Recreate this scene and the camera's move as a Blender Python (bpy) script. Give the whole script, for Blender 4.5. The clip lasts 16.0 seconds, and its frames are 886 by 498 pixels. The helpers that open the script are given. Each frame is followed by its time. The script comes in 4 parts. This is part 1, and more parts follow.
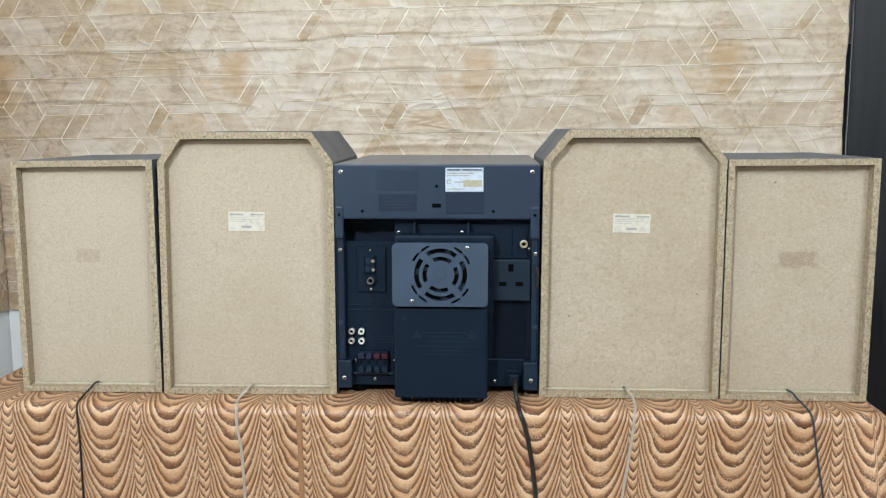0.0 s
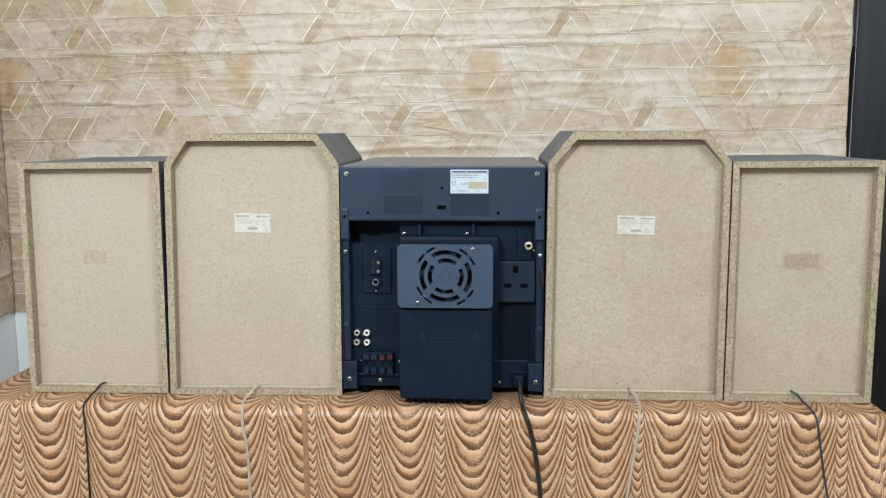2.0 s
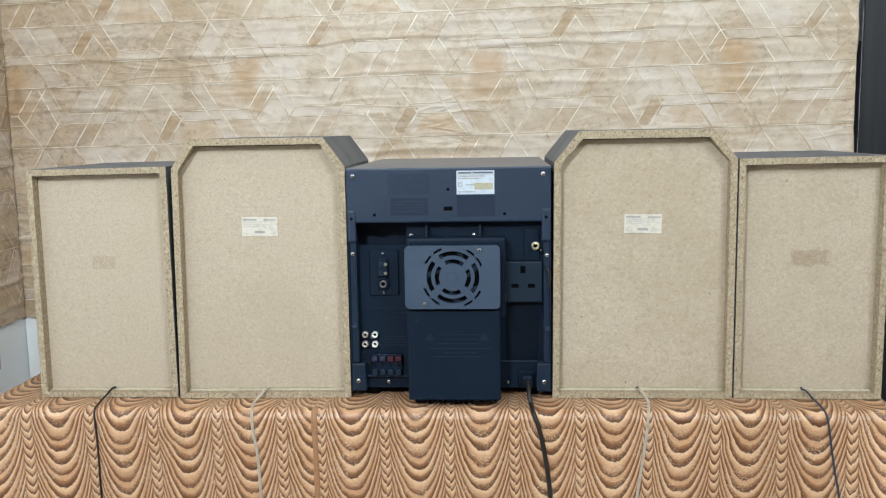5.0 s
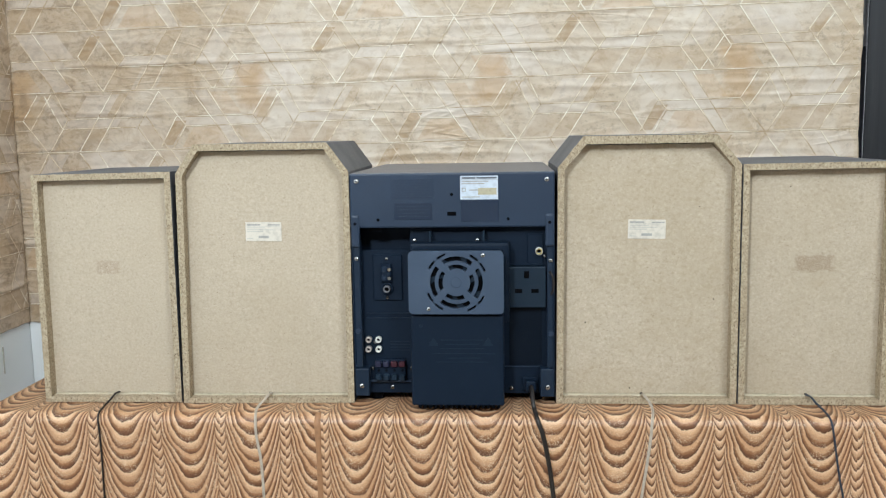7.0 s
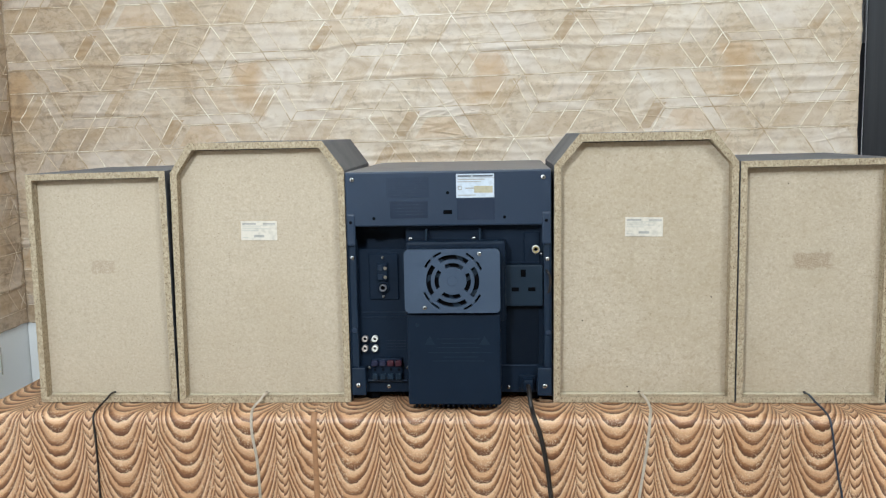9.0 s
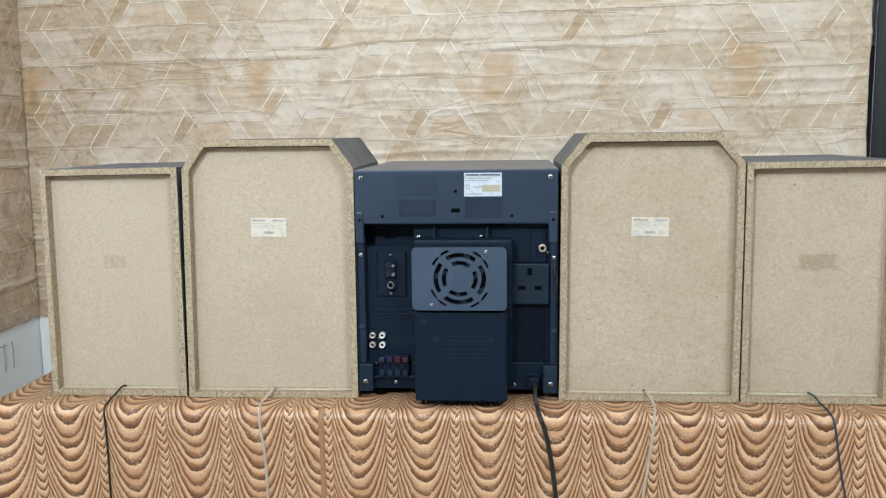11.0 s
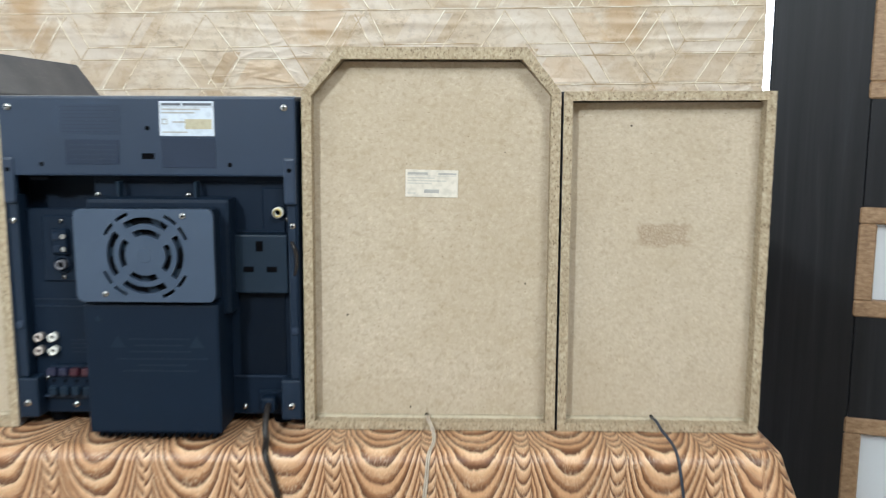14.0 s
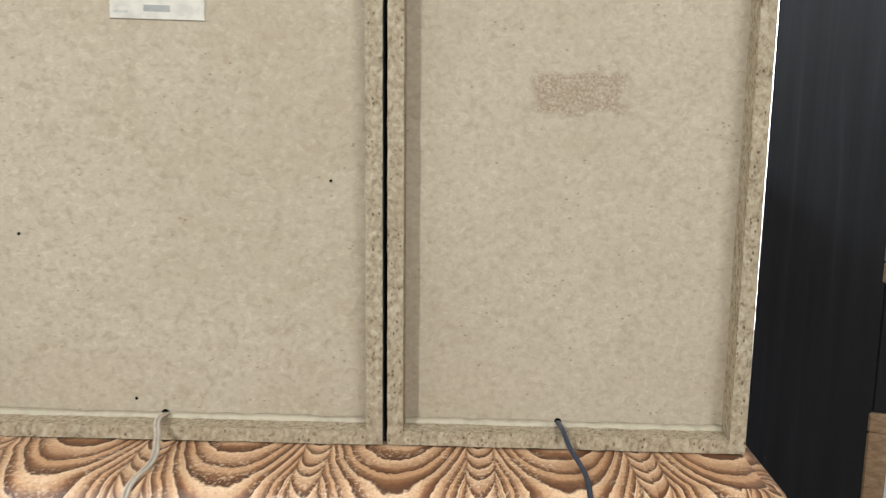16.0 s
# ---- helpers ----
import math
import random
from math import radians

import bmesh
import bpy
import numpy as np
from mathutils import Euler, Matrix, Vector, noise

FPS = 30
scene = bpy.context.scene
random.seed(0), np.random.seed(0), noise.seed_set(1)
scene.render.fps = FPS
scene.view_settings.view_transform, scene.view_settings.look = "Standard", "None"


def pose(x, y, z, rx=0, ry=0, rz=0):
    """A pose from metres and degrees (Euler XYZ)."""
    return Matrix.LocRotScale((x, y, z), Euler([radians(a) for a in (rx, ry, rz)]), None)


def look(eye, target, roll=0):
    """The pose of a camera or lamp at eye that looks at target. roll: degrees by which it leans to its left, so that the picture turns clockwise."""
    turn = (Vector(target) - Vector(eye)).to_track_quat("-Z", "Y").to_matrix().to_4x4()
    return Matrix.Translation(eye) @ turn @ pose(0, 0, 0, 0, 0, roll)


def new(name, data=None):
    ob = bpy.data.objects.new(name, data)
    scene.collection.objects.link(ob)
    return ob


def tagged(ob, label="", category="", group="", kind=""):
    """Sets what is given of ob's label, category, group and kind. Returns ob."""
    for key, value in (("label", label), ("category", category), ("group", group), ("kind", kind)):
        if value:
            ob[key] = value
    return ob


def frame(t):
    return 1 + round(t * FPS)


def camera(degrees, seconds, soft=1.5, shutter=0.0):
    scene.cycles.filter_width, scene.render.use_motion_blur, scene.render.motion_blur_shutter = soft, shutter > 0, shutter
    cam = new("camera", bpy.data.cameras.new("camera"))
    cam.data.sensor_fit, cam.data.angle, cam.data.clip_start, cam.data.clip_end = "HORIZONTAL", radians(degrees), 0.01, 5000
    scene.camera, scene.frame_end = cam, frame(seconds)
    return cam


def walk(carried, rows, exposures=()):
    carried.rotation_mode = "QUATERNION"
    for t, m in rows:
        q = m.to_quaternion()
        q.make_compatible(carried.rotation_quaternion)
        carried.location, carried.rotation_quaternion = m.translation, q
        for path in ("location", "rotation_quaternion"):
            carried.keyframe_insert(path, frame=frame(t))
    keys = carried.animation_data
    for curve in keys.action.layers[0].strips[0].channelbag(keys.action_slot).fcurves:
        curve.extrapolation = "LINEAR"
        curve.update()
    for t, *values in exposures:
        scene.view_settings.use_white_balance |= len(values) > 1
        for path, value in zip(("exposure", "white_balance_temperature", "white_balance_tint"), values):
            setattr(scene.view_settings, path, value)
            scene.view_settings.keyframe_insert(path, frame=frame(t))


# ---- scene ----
cam = camera(53.9, 16.0, soft=1.25, shutter=0.5)
PATH = [
    (0, (0.0362, 0.0052, 1.1247), (-0.0715, 1.9826, 0.8443), -0.15),
    (0.5, (0.0352, 0.0032, 1.1248), (-0.0754, 1.9818, 0.8504), -0.15),
    (1, (0.0352, 0.0022, 1.1249), (-0.0773, 1.9799, 0.8535), -0.15),
    (1.5, (0.0332, 0.0002, 1.125), (-0.0824, 1.9778, 0.8517), -0.15),
    (2, (0.0342, 0.0002, 1.1239), (-0.0814, 1.9778, 0.8496), -0.15),
    (2.5, (0.0362, 0.0013, 1.1259), (-0.0773, 1.9799, 0.8535), -0.45),
    (3, (0.0372, 0.0053, 1.1277), (-0.0804, 1.9828, 0.8515), -0.55),
    (3.5, (0.0342, 0.0052, 1.1248), (-0.0855, 1.9826, 0.8455), -0.55),
    (4, (0.0362, 0.0032, 1.1248), (-0.0895, 1.9797, 0.8467), -0.75),
    (6.5, (0.0362, -0.0027, 1.127), (-0.1052, 1.9752, 0.8611), -0.95),
    (7, (0.0372, -0.0007, 1.1259), (-0.1072, 1.9772, 0.8631), -0.95),
    (7.5, (0.0392, 0.0033, 1.1258), (-0.1042, 1.9813, 0.8649), -1.05),
    (8, (0.0382, 0.0032, 1.1238), (-0.1062, 1.9802, 0.862), -1.15),
    (8.5, (0.0411, 0.0062, 1.1226), (-0.1033, 1.983, 0.8558), -1.35),
    (9, (0.0432, 0.0052, 1.1236), (-0.1032, 1.9821, 0.8599), -1.15),
    (11.5, (0.0462, -0.0068, 1.124), (-0.1243, 1.968, 0.8577), -0.75),
    (12, (0.0471, -0.0068, 1.123), (-0.1192, 1.9691, 0.8596), -1.05),
    (12.3, (0.0603, -0.0008, 1.1224), (-0.0986, 1.9755, 0.8595), -1.27),
    (12.5, (0.0771, 0.0031, 1.1211), (-0.0632, 1.9812, 0.8602), -1.45),
    (12.8, (0.1212, 0.0291, 1.1086), (0.0124, 2.0066, 0.8297), -0.93),
    (13, (0.1637, 0.0383, 1.0965), (0.067, 2.0167, 0.8148), -0.95),
    (13.3, (0.2055, 0.0856, 1.0799), (0.1524, 2.0649, 0.7979), -0.32),
    (13.5, (0.2333, 0.1456, 1.0705), (0.1734, 2.1224, 0.7743), -0.55),
    (13.7, (0.2327, 0.2268, 1.0596), (0.2038, 2.2036, 0.7566), 0.02),
    (14, (0.253, 0.3621, 1.0546), (0.2251, 2.3399, 0.7559), 0.25),
    (14.2, (0.2517, 0.4290, 1.0540), (0.2712, 2.4066, 0.7560), 0.65),
    (14.5, (0.2908, 0.5167, 1.0376), (0.2948, 2.4944, 0.7373), 0.85),
    (14.7, (0.3074, 0.5639, 1.0210), (0.3368, 2.5396, 0.7114), 1.04),
    (15, (0.355, 0.6282, 0.9916), (0.3509, 2.6047, 0.6855), 0.85),
    (15.2, (0.3697, 0.6573, 0.9832), (0.3746, 2.6303, 0.6555), 1.03),
    (15.5, (0.3915, 0.689, 0.9579), (0.345, 2.6607, 0.6266), 0.75),
    (15.8, (0.3930, 0.7182, 0.9466), (0.3366, 2.6845, 0.5858), 0.93),
    (16, (0.3951, 0.7304, 0.9383), (0.3485, 2.7008, 0.6001), 0.85),
]
walk(cam, [(t, look(eye, target, roll)) for t, eye, target, roll in PATH],
     [(0, -0.02, 6430, 10), (12, -0.03, 6390, 10), (13.5, 0, 6370, 10), (14.0, 0.08, 6540, 10), (14.5, 0.02, 6620, 10), (15, -0.01, 6760, 11), (15.5, -0.06, 6820, 12), (16, -0.08, 6730, 13)])

# ---- world and light ----
world = bpy.data.worlds.new("world")
scene.world = world
world.use_nodes = True
wt = world.node_tree
sky = wt.nodes.new("ShaderNodeTexSky")
sky.sky_type = "NISHITA"
sky.sun_disc = False
sky.sun_elevation, sky.sun_rotation = radians(40), radians(20)
wt.links.new(sky.outputs[0], wt.nodes["Background"].inputs[0])
wt.nodes["Background"].inputs[1].default_value = 0.1
scene.view_settings.exposure = 0.0


def area_lamp(name, eye, target, sx, sy, watts, color):
    data = bpy.data.lights.new(name, "AREA")
    data.shape, data.size, data.size_y, data.energy, data.color = "RECTANGLE", sx, sy, watts, color
    ob = new(name, data)
    ob.matrix_world = look(eye, target)
    return ob


# bright lamp high on the west side behind the viewer; added soft overhead fill
area_lamp("key_lamp", (-0.52, -0.6, 1.95), (-0.3, 1.4, 1.0), 0.16, 0.16, 31.0, (0.83, 0.94, 1.0))
# fill only, evens out the brightness; no such fixture is known
area_lamp("fill_lamp", (1.1, -0.7, 2.6), (0.1, 1.4, 0.9), 0.9, 0.9, 63.0, (0.83, 0.94, 1.0))


# ---- the wallpaper's repeat: width, band height, slant, where it begins, and its tilt ----
REPEAT, BAND, SLANT, ORIGIN, BASE, RISE, DROP = 0.5615, 0.1413, 0.645, -0.37, 1.252, 0.0147, 0.25


# ---- materials ----
def rgb(r, g, b):
    f = lambda v: v / 12.92 if v <= 0.04045 else ((v + 0.055) / 1.055) ** 2.4
    return (f(r / 255), f(g / 255), f(b / 255), 1.0)


class Mat:
    """A node material with short ways to add nodes."""

    def __init__(self, name):
        self.m = bpy.data.materials.new(name)
        self.m.use_nodes = True
        self.nt = self.m.node_tree
        self.b = self.nt.nodes["Principled BSDF"]
        self._obj = None

    def put(self, socket, value):
        if isinstance(value, bpy.types.NodeSocket):
            self.nt.links.new(value, socket)
        else:
            socket.default_value = value

    def obj(self):
        if self._obj is None:
            self._obj = self.nt.nodes.new("ShaderNodeTexCoord").outputs["Object"]
        return self._obj

    def world_pos(self):
        return self.nt.nodes.new("ShaderNodeNewGeometry").outputs["Position"]

    def uv(self):
        return self.nt.nodes.new("ShaderNodeTexCoord").outputs["UV"]

    def mapped(self, vec, scale=(1, 1, 1), loc=(0, 0, 0)):
        n = self.nt.nodes.new("ShaderNodeMapping")
        self.put(n.inputs["Vector"], vec)
        n.inputs["Scale"].default_value, n.inputs["Location"].default_value = scale, loc
        return n.outputs[0]

    def noise(self, vec, scale, detail=4.0, rough=0.55, distortion=0.0):
        n = self.nt.nodes.new("ShaderNodeTexNoise")
        self.put(n.inputs["Vector"], vec)
        n.inputs["Scale"].default_value, n.inputs["Detail"].default_value = scale, detail
        n.inputs["Roughness"].default_value, n.inputs["Distortion"].default_value = rough, distortion
        return n.outputs[0]

    def voronoi(self, vec, scale, feature="F1"):
        n = self.nt.nodes.new("ShaderNodeTexVoronoi")
        n.feature = feature
        self.put(n.inputs["Vector"], vec)
        n.inputs["Scale"].default_value = scale
        return n.outputs

    def math(self, op, a, b=0.0, c=0.0, clamp=False):
        n = self.nt.nodes.new("ShaderNodeMath")
        n.operation, n.use_clamp = op, clamp
        for s, v in zip(n.inputs, (a, b, c)):
            self.put(s, v)
        return n.outputs[0]

    def step(self, x, lo, hi):
        """0 below lo, 1 above hi, smooth between."""
        n = self.nt.nodes.new("ShaderNodeMapRange")
        n.interpolation_type = "SMOOTHSTEP"
        self.put(n.inputs["Value"], x)
        n.inputs["From Min"].default_value, n.inputs["From Max"].default_value = lo, hi
        return n.outputs[0]

    def ramp(self, fac, stops):
        n = self.nt.nodes.new("ShaderNodeValToRGB")
        self.put(n.inputs[0], fac)
        els = n.color_ramp.elements
        while len(els) < len(stops):
            els.new(0.5)
        for e, (p, c) in zip(els, stops):
            e.position, e.color = p, c
        return n.outputs[0]

    def mix(self, fac, a, b, mode="MIX"):
        n = self.nt.nodes.new("ShaderNodeMix")
        n.data_type, n.blend_type = "RGBA", mode
        self.put(n.inputs[0], fac), self.put(n.inputs[6], a), self.put(n.inputs[7], b)
        return n.outputs[2]

    def split(self, vec):
        n = self.nt.nodes.new("ShaderNodeSeparateXYZ")
        self.put(n.inputs[0], vec)
        return n.outputs

    def bump(self, height, strength=0.3, distance=0.001):
        n = self.nt.nodes.new("ShaderNodeBump")
        self.put(n.inputs["Height"], height)
        n.inputs["Strength"].default_value, n.inputs["Distance"].default_value = strength, distance
        self.put(self.b.inputs["Normal"], n.outputs[0])

    def set(self, color=None, rough=None, metal=None, spec=None):
        for key, v in (("Base Color", color), ("Roughness", rough), ("Metallic", metal), ("Specular IOR Level", spec)):
            if v is not None:
                self.put(self.b.inputs[key], v)
        return self.m


def mat_paint(name, color, rough=0.6):
    g = Mat(name)
    p = g.world_pos()
    n = g.noise(p, 3.0, 5)
    dark = tuple(v * 0.93 for v in color[:3]) + (1,)
    g.bump(g.noise(p, 220.0, 3), 0.15, 0.0006)
    return g.set(g.mix(g.step(n, 0.35, 0.75), color, dark), rough)


def mat_board(name, stain=None, worn=1.0):
    """Pressed wood-fibre back board; stain: x, z, half width, half height, depth of the mark; worn: how blotchy the fibre shows."""
    g = Mat(name)
    p = g.world_pos()
    fibre = g.noise(g.mapped(p, (300, 300, 340)), 1.0, 4, 0.65)
    coarse = g.noise(g.mapped(p, (40, 40, 70)), 1.0, 3)
    cloud = g.noise(p, 7.0, 4)
    col = g.ramp(fibre, [(0.25, rgb(168, 152, 132)), (0.45, rgb(180, 165, 145)), (0.6, rgb(185, 170, 151)), (0.8, rgb(195, 181, 163))])
    col = g.mix(g.math("MULTIPLY", g.step(coarse, 0.5, 0.72), 0.25 * worn), col, rgb(160, 143, 116))
    wisp = g.noise(g.mapped(p, (190, 190, 230)), 1.0, 4, 0.65, 0.8)
    col = g.mix(g.math("MULTIPLY", g.step(wisp, 0.53, 0.66), 0.4 * worn), col, rgb(146, 128, 104))
    col = g.mix(g.math("MULTIPLY", g.step(wisp, 0.44, 0.34), 0.4 * worn), col, rgb(206, 194, 172))
    col = g.mix(g.math("MULTIPLY", g.step(cloud, 0.42, 0.68), 0.35 * worn), col, rgb(163, 145, 119))
    chips = g.voronoi(g.mapped(p, (170, 170, 320)), 1.0)
    pale = g.math("LESS_THAN", chips[0], 0.2)
    picked = g.math("GREATER_THAN", g.noise(g.mapped(p, (60, 60, 60)), 1.0, 1), 0.58)
    col = g.mix(g.math("MULTIPLY", g.math("MULTIPLY", pale, picked), 0.12), col, rgb(222, 211, 184))
    specks = g.math("LESS_THAN", g.voronoi(g.mapped(p, (150, 150, 230)), 1.0)[0], 0.13)
    rare = g.math("GREATER_THAN", g.noise(p, 45.0, 1), 0.58)
    col = g.mix(g.math("MULTIPLY", g.math("MULTIPLY", specks, rare), 0.5), col, rgb(112, 92, 68))
    if stain:
        sx, sz, rx, rz, depth = stain
        x, y, z = g.split(p)
        u = g.math("DIVIDE", g.math("ABSOLUTE", g.math("SUBTRACT", x, sx)), rx)
        v = g.math("DIVIDE", g.math("ABSOLUTE", g.math("SUBTRACT", z, sz)), rz)
        d = g.math("MAXIMUM", u, v)
        d = g.math("ADD", d, g.math("MULTIPLY", g.math("SUBTRACT", g.noise(p, 60.0, 4), 0.5), 0.9))
        mask = g.math("SUBTRACT", 1.0, g.step(d, 0.75, 1.05))
        flecks = g.step(g.noise(p, 600.0, 3, 0.7), 0.36, 0.6)
        col = g.mix(g.math("MULTIPLY", g.math("MULTIPLY", mask, flecks), depth), col, rgb(124, 96, 70))
    g.bump(g.math("ADD", fibre, coarse), 0.35, 0.0006)
    return g.set(col, 0.82, spec=0.25)


def mat_chip_edge():
    """Raw chipboard on the sawn edges of the cabinets: flakes, a few dark gaps, dust."""
    g = Mat("raw_chipboard")
    p = g.world_pos()
    a = g.noise(g.mapped(p, (360, 360, 270)), 1.0, 4, 0.65, 0.4)
    b = g.noise(g.mapped(p, (60, 60, 60)), 1.0, 3)
    col = g.ramp(a, [(0.27, rgb(104, 88, 70)), (0.4, rgb(148, 131, 108)), (0.53, rgb(169, 153, 129)), (0.72, rgb(190, 176, 153))])
    col = g.mix(g.math("MULTIPLY", g.step(b, 0.5, 0.72), 0.25), col, rgb(146, 126, 100))
    flake = g.voronoi(g.mapped(p, (330, 330, 210)), 1.0)
    gaps = g.math("LESS_THAN", flake[0], 0.2)
    some = g.math("GREATER_THAN", g.noise(p, 90.0, 2), 0.5)
    col = g.mix(g.math("MULTIPLY", g.math("MULTIPLY", gaps, some), 0.75), col, rgb(78, 61, 45))
    g.bump(g.math("ADD", a, b), 0.5, 0.0008)
    return g.set(col, 0.85, spec=0.2)


def mat_vinyl():
    """Dusty grey vinyl on the outside of the cabinets."""
    g = Mat("grey_vinyl")
    p = g.world_pos()
    n = g.noise(p, 14.0, 5)
    dust = g.noise(p, 300.0, 3)
    col = g.ramp(n, [(0.3, rgb(86, 87, 93)), (0.7, rgb(112, 111, 114))])
    col = g.mix(g.math("MULTIPLY", g.step(dust, 0.55, 0.75), 0.35), col, rgb(150, 146, 140))
    g.bump(dust, 0.2, 0.0003)
    return g.set(col, 0.6, spec=0.32)


def mat_plastic(name, color, rough=0.42, grain=0.35, spec=0.5):
    g = Mat(name)
    p = g.world_pos()
    dust = g.step(g.noise(p, 9.0, 6, 0.65), 0.45, 0.8)
    light = tuple(min(1, v * 1.5 + 0.003) for v in color[:3]) + (1,)
    col = g.mix(g.math("MULTIPLY", dust, 0.4), color, light)
    g.bump(g.noise(p, 900.0, 2), grain, 0.0002)
    return g.set(col, g.math("ADD", rough, g.math("MULTIPLY", dust, 0.12)), spec=spec)


def mat_plain(name, color, rough=0.5, metal=0.0):
    g = Mat(name)
    n = g.noise(g.world_pos(), 160.0, 3)
    dark = tuple(v * 0.8 for v in color[:3]) + (1,)
    return g.set(g.mix(g.step(n, 0.4, 0.75), color, dark), rough, metal)


def mat_void():
    # near-black paints the dark inside holes and slots; also used on rubber feet
    g = Mat("black_void_plastic")
    n = g.noise(g.world_pos(), 80.0, 2)
    return g.set(g.mix(n, rgb(4, 4, 6), rgb(12, 12, 15)), 0.95, spec=0.05)


def crinkle(g, p):
    """Long, mostly level ridges where the loose paper has buckled."""
    a = g.noise(g.mapped(p, (2.6, 2.6, 15)), 1.0, 2, 0.45, 0.6)
    b = g.noise(g.mapped(p, (8, 8, 24), (4.0, 0, 2.0)), 1.0, 2, 0.45, 0.5)
    where = g.step(g.noise(g.mapped(p, (2.4, 2.4, 5), (8.0, 0, 1.0)), 1.0, 2), 0.5, 0.66)
    ridge = [g.math("SUBTRACT", 1.0, g.step(g.math("ABSOLUTE", g.math("SUBTRACT", n, 0.5)), 0.0, w)) for n, w in ((a, 0.035), (b, 0.06))]
    h = g.math("ADD", g.math("MULTIPLY", ridge[0], where), g.math("MULTIPLY", ridge[1], g.math("MULTIPLY", where, 0.4)))
    h = g.math("ADD", h, g.math("MULTIPLY", g.noise(p, 90.0, 4), 0.12))
    g.bump(h, 0.45, 0.0040)


def motif(g, p):
    """How far across the repeat (0 to 1) and up its pair of bands (0 to 2) a place on the paper is."""
    x, y, z = g.split(p)
    s = g.math("ADD", x, g.math("SUBTRACT", y, 2.04))
    w = g.math("MULTIPLY", g.math("ADD", g.math("DIVIDE", g.math("SUBTRACT", z, g.math("ADD", g.math("MULTIPLY", s, RISE), BASE)), BAND), 1.0), 0.5)
    u = g.math("ADD", g.math("DIVIDE", g.math("SUBTRACT", s, ORIGIN), REPEAT), g.math("MULTIPLY", g.math("FLOOR", w), DROP))
    return g.math("FRACT", u), g.math("MULTIPLY", g.math("FRACT", w), 2.0), s


def paper_colour(g, p):
    """The marbled ground of the print, with its scuffs, rusty blooms and browner west end."""
    u, v, s = motif(g, p)
    cloud = g.noise(g.mapped(p, (6, 6, 8)), 1.0, 6, 0.6, 0.6)
    vein = g.noise(g.mapped(p, (26, 26, 36)), 1.0, 8, 0.78, 0.8)
    col = g.ramp(cloud, [(0.3, rgb(204, 183, 158)), (0.46, rgb(216, 198, 176)), (0.6, rgb(222, 207, 190)), (0.8, rgb(230, 219, 207))])
    col = g.mix(g.math("MULTIPLY", g.step(vein, 0.46, 0.62), 0.5), col, rgb(186, 160, 130))
    scuff = g.noise(g.mapped(p, (55, 55, 70), (1.3, 0, 0.4)), 1.0, 6, 0.8)
    col = g.mix(g.math("MULTIPLY", g.math("MULTIPLY", g.step(scuff, 0.52, 0.6), g.step(cloud, 0.58, 0.42)), 0.5), col, rgb(160, 138, 116))
    # rusty blooms of the print, one to each repeat
    rag = g.math("MULTIPLY", g.math("SUBTRACT", g.noise(p, 16.0, 5, 0.65), 0.5), 1.5)
    du = g.math("DIVIDE", g.math("ABSOLUTE", g.math("SUBTRACT", u, 0.655)), 0.07)
    dv = g.math("DIVIDE", g.math("ABSOLUTE", g.math("SUBTRACT", v, 0.93)), 0.46)
    d = g.math("ADD", g.math("MAXIMUM", du, dv), rag)
    col = g.mix(g.math("MULTIPLY", g.math("SUBTRACT", 1.0, g.step(d, 0.45, 1.25)), 0.6), col, rgb(190, 152, 108))
    # mixed towards brown, in patches, at the west end
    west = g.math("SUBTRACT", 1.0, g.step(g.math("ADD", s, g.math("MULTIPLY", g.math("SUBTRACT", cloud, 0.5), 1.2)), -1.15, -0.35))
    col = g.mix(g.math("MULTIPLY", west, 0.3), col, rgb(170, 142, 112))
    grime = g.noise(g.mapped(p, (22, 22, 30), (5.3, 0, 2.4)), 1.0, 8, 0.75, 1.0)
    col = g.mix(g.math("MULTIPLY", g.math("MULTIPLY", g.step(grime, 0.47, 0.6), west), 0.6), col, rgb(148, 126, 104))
    return col


def mat_wallpaper():
    g = Mat("wallpaper_print")
    p = g.world_pos()
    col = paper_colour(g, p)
    crinkle(g, p)
    return g.set(col, 0.38, spec=0.4)


def mat_tint(name, color, amount):
    """A printed cell: the same ground under a thin, blotchy wash of colour."""
    g = Mat(name)
    p = g.world_pos()
    blot = g.step(g.noise(g.mapped(p, (14, 14, 20)), 1.0, 6, 0.7, 0.6), 0.3, 0.62)
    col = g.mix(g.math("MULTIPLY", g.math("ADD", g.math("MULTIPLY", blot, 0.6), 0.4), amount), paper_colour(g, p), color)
    crinkle(g, p)
    return g.set(col, 0.38, spec=0.4)


def mat_foil():
    g = Mat("gold_foil")
    n = g.noise(g.world_pos(), 22.0, 4)
    # noise paints glints and dull shaded stretches into the foil's colour
    return g.set(g.ramp(n, [(0.40, rgb(250, 243, 228)), (0.50, rgb(232, 217, 192)), (0.62, rgb(190, 164, 132))]), 0.3, 0.0)


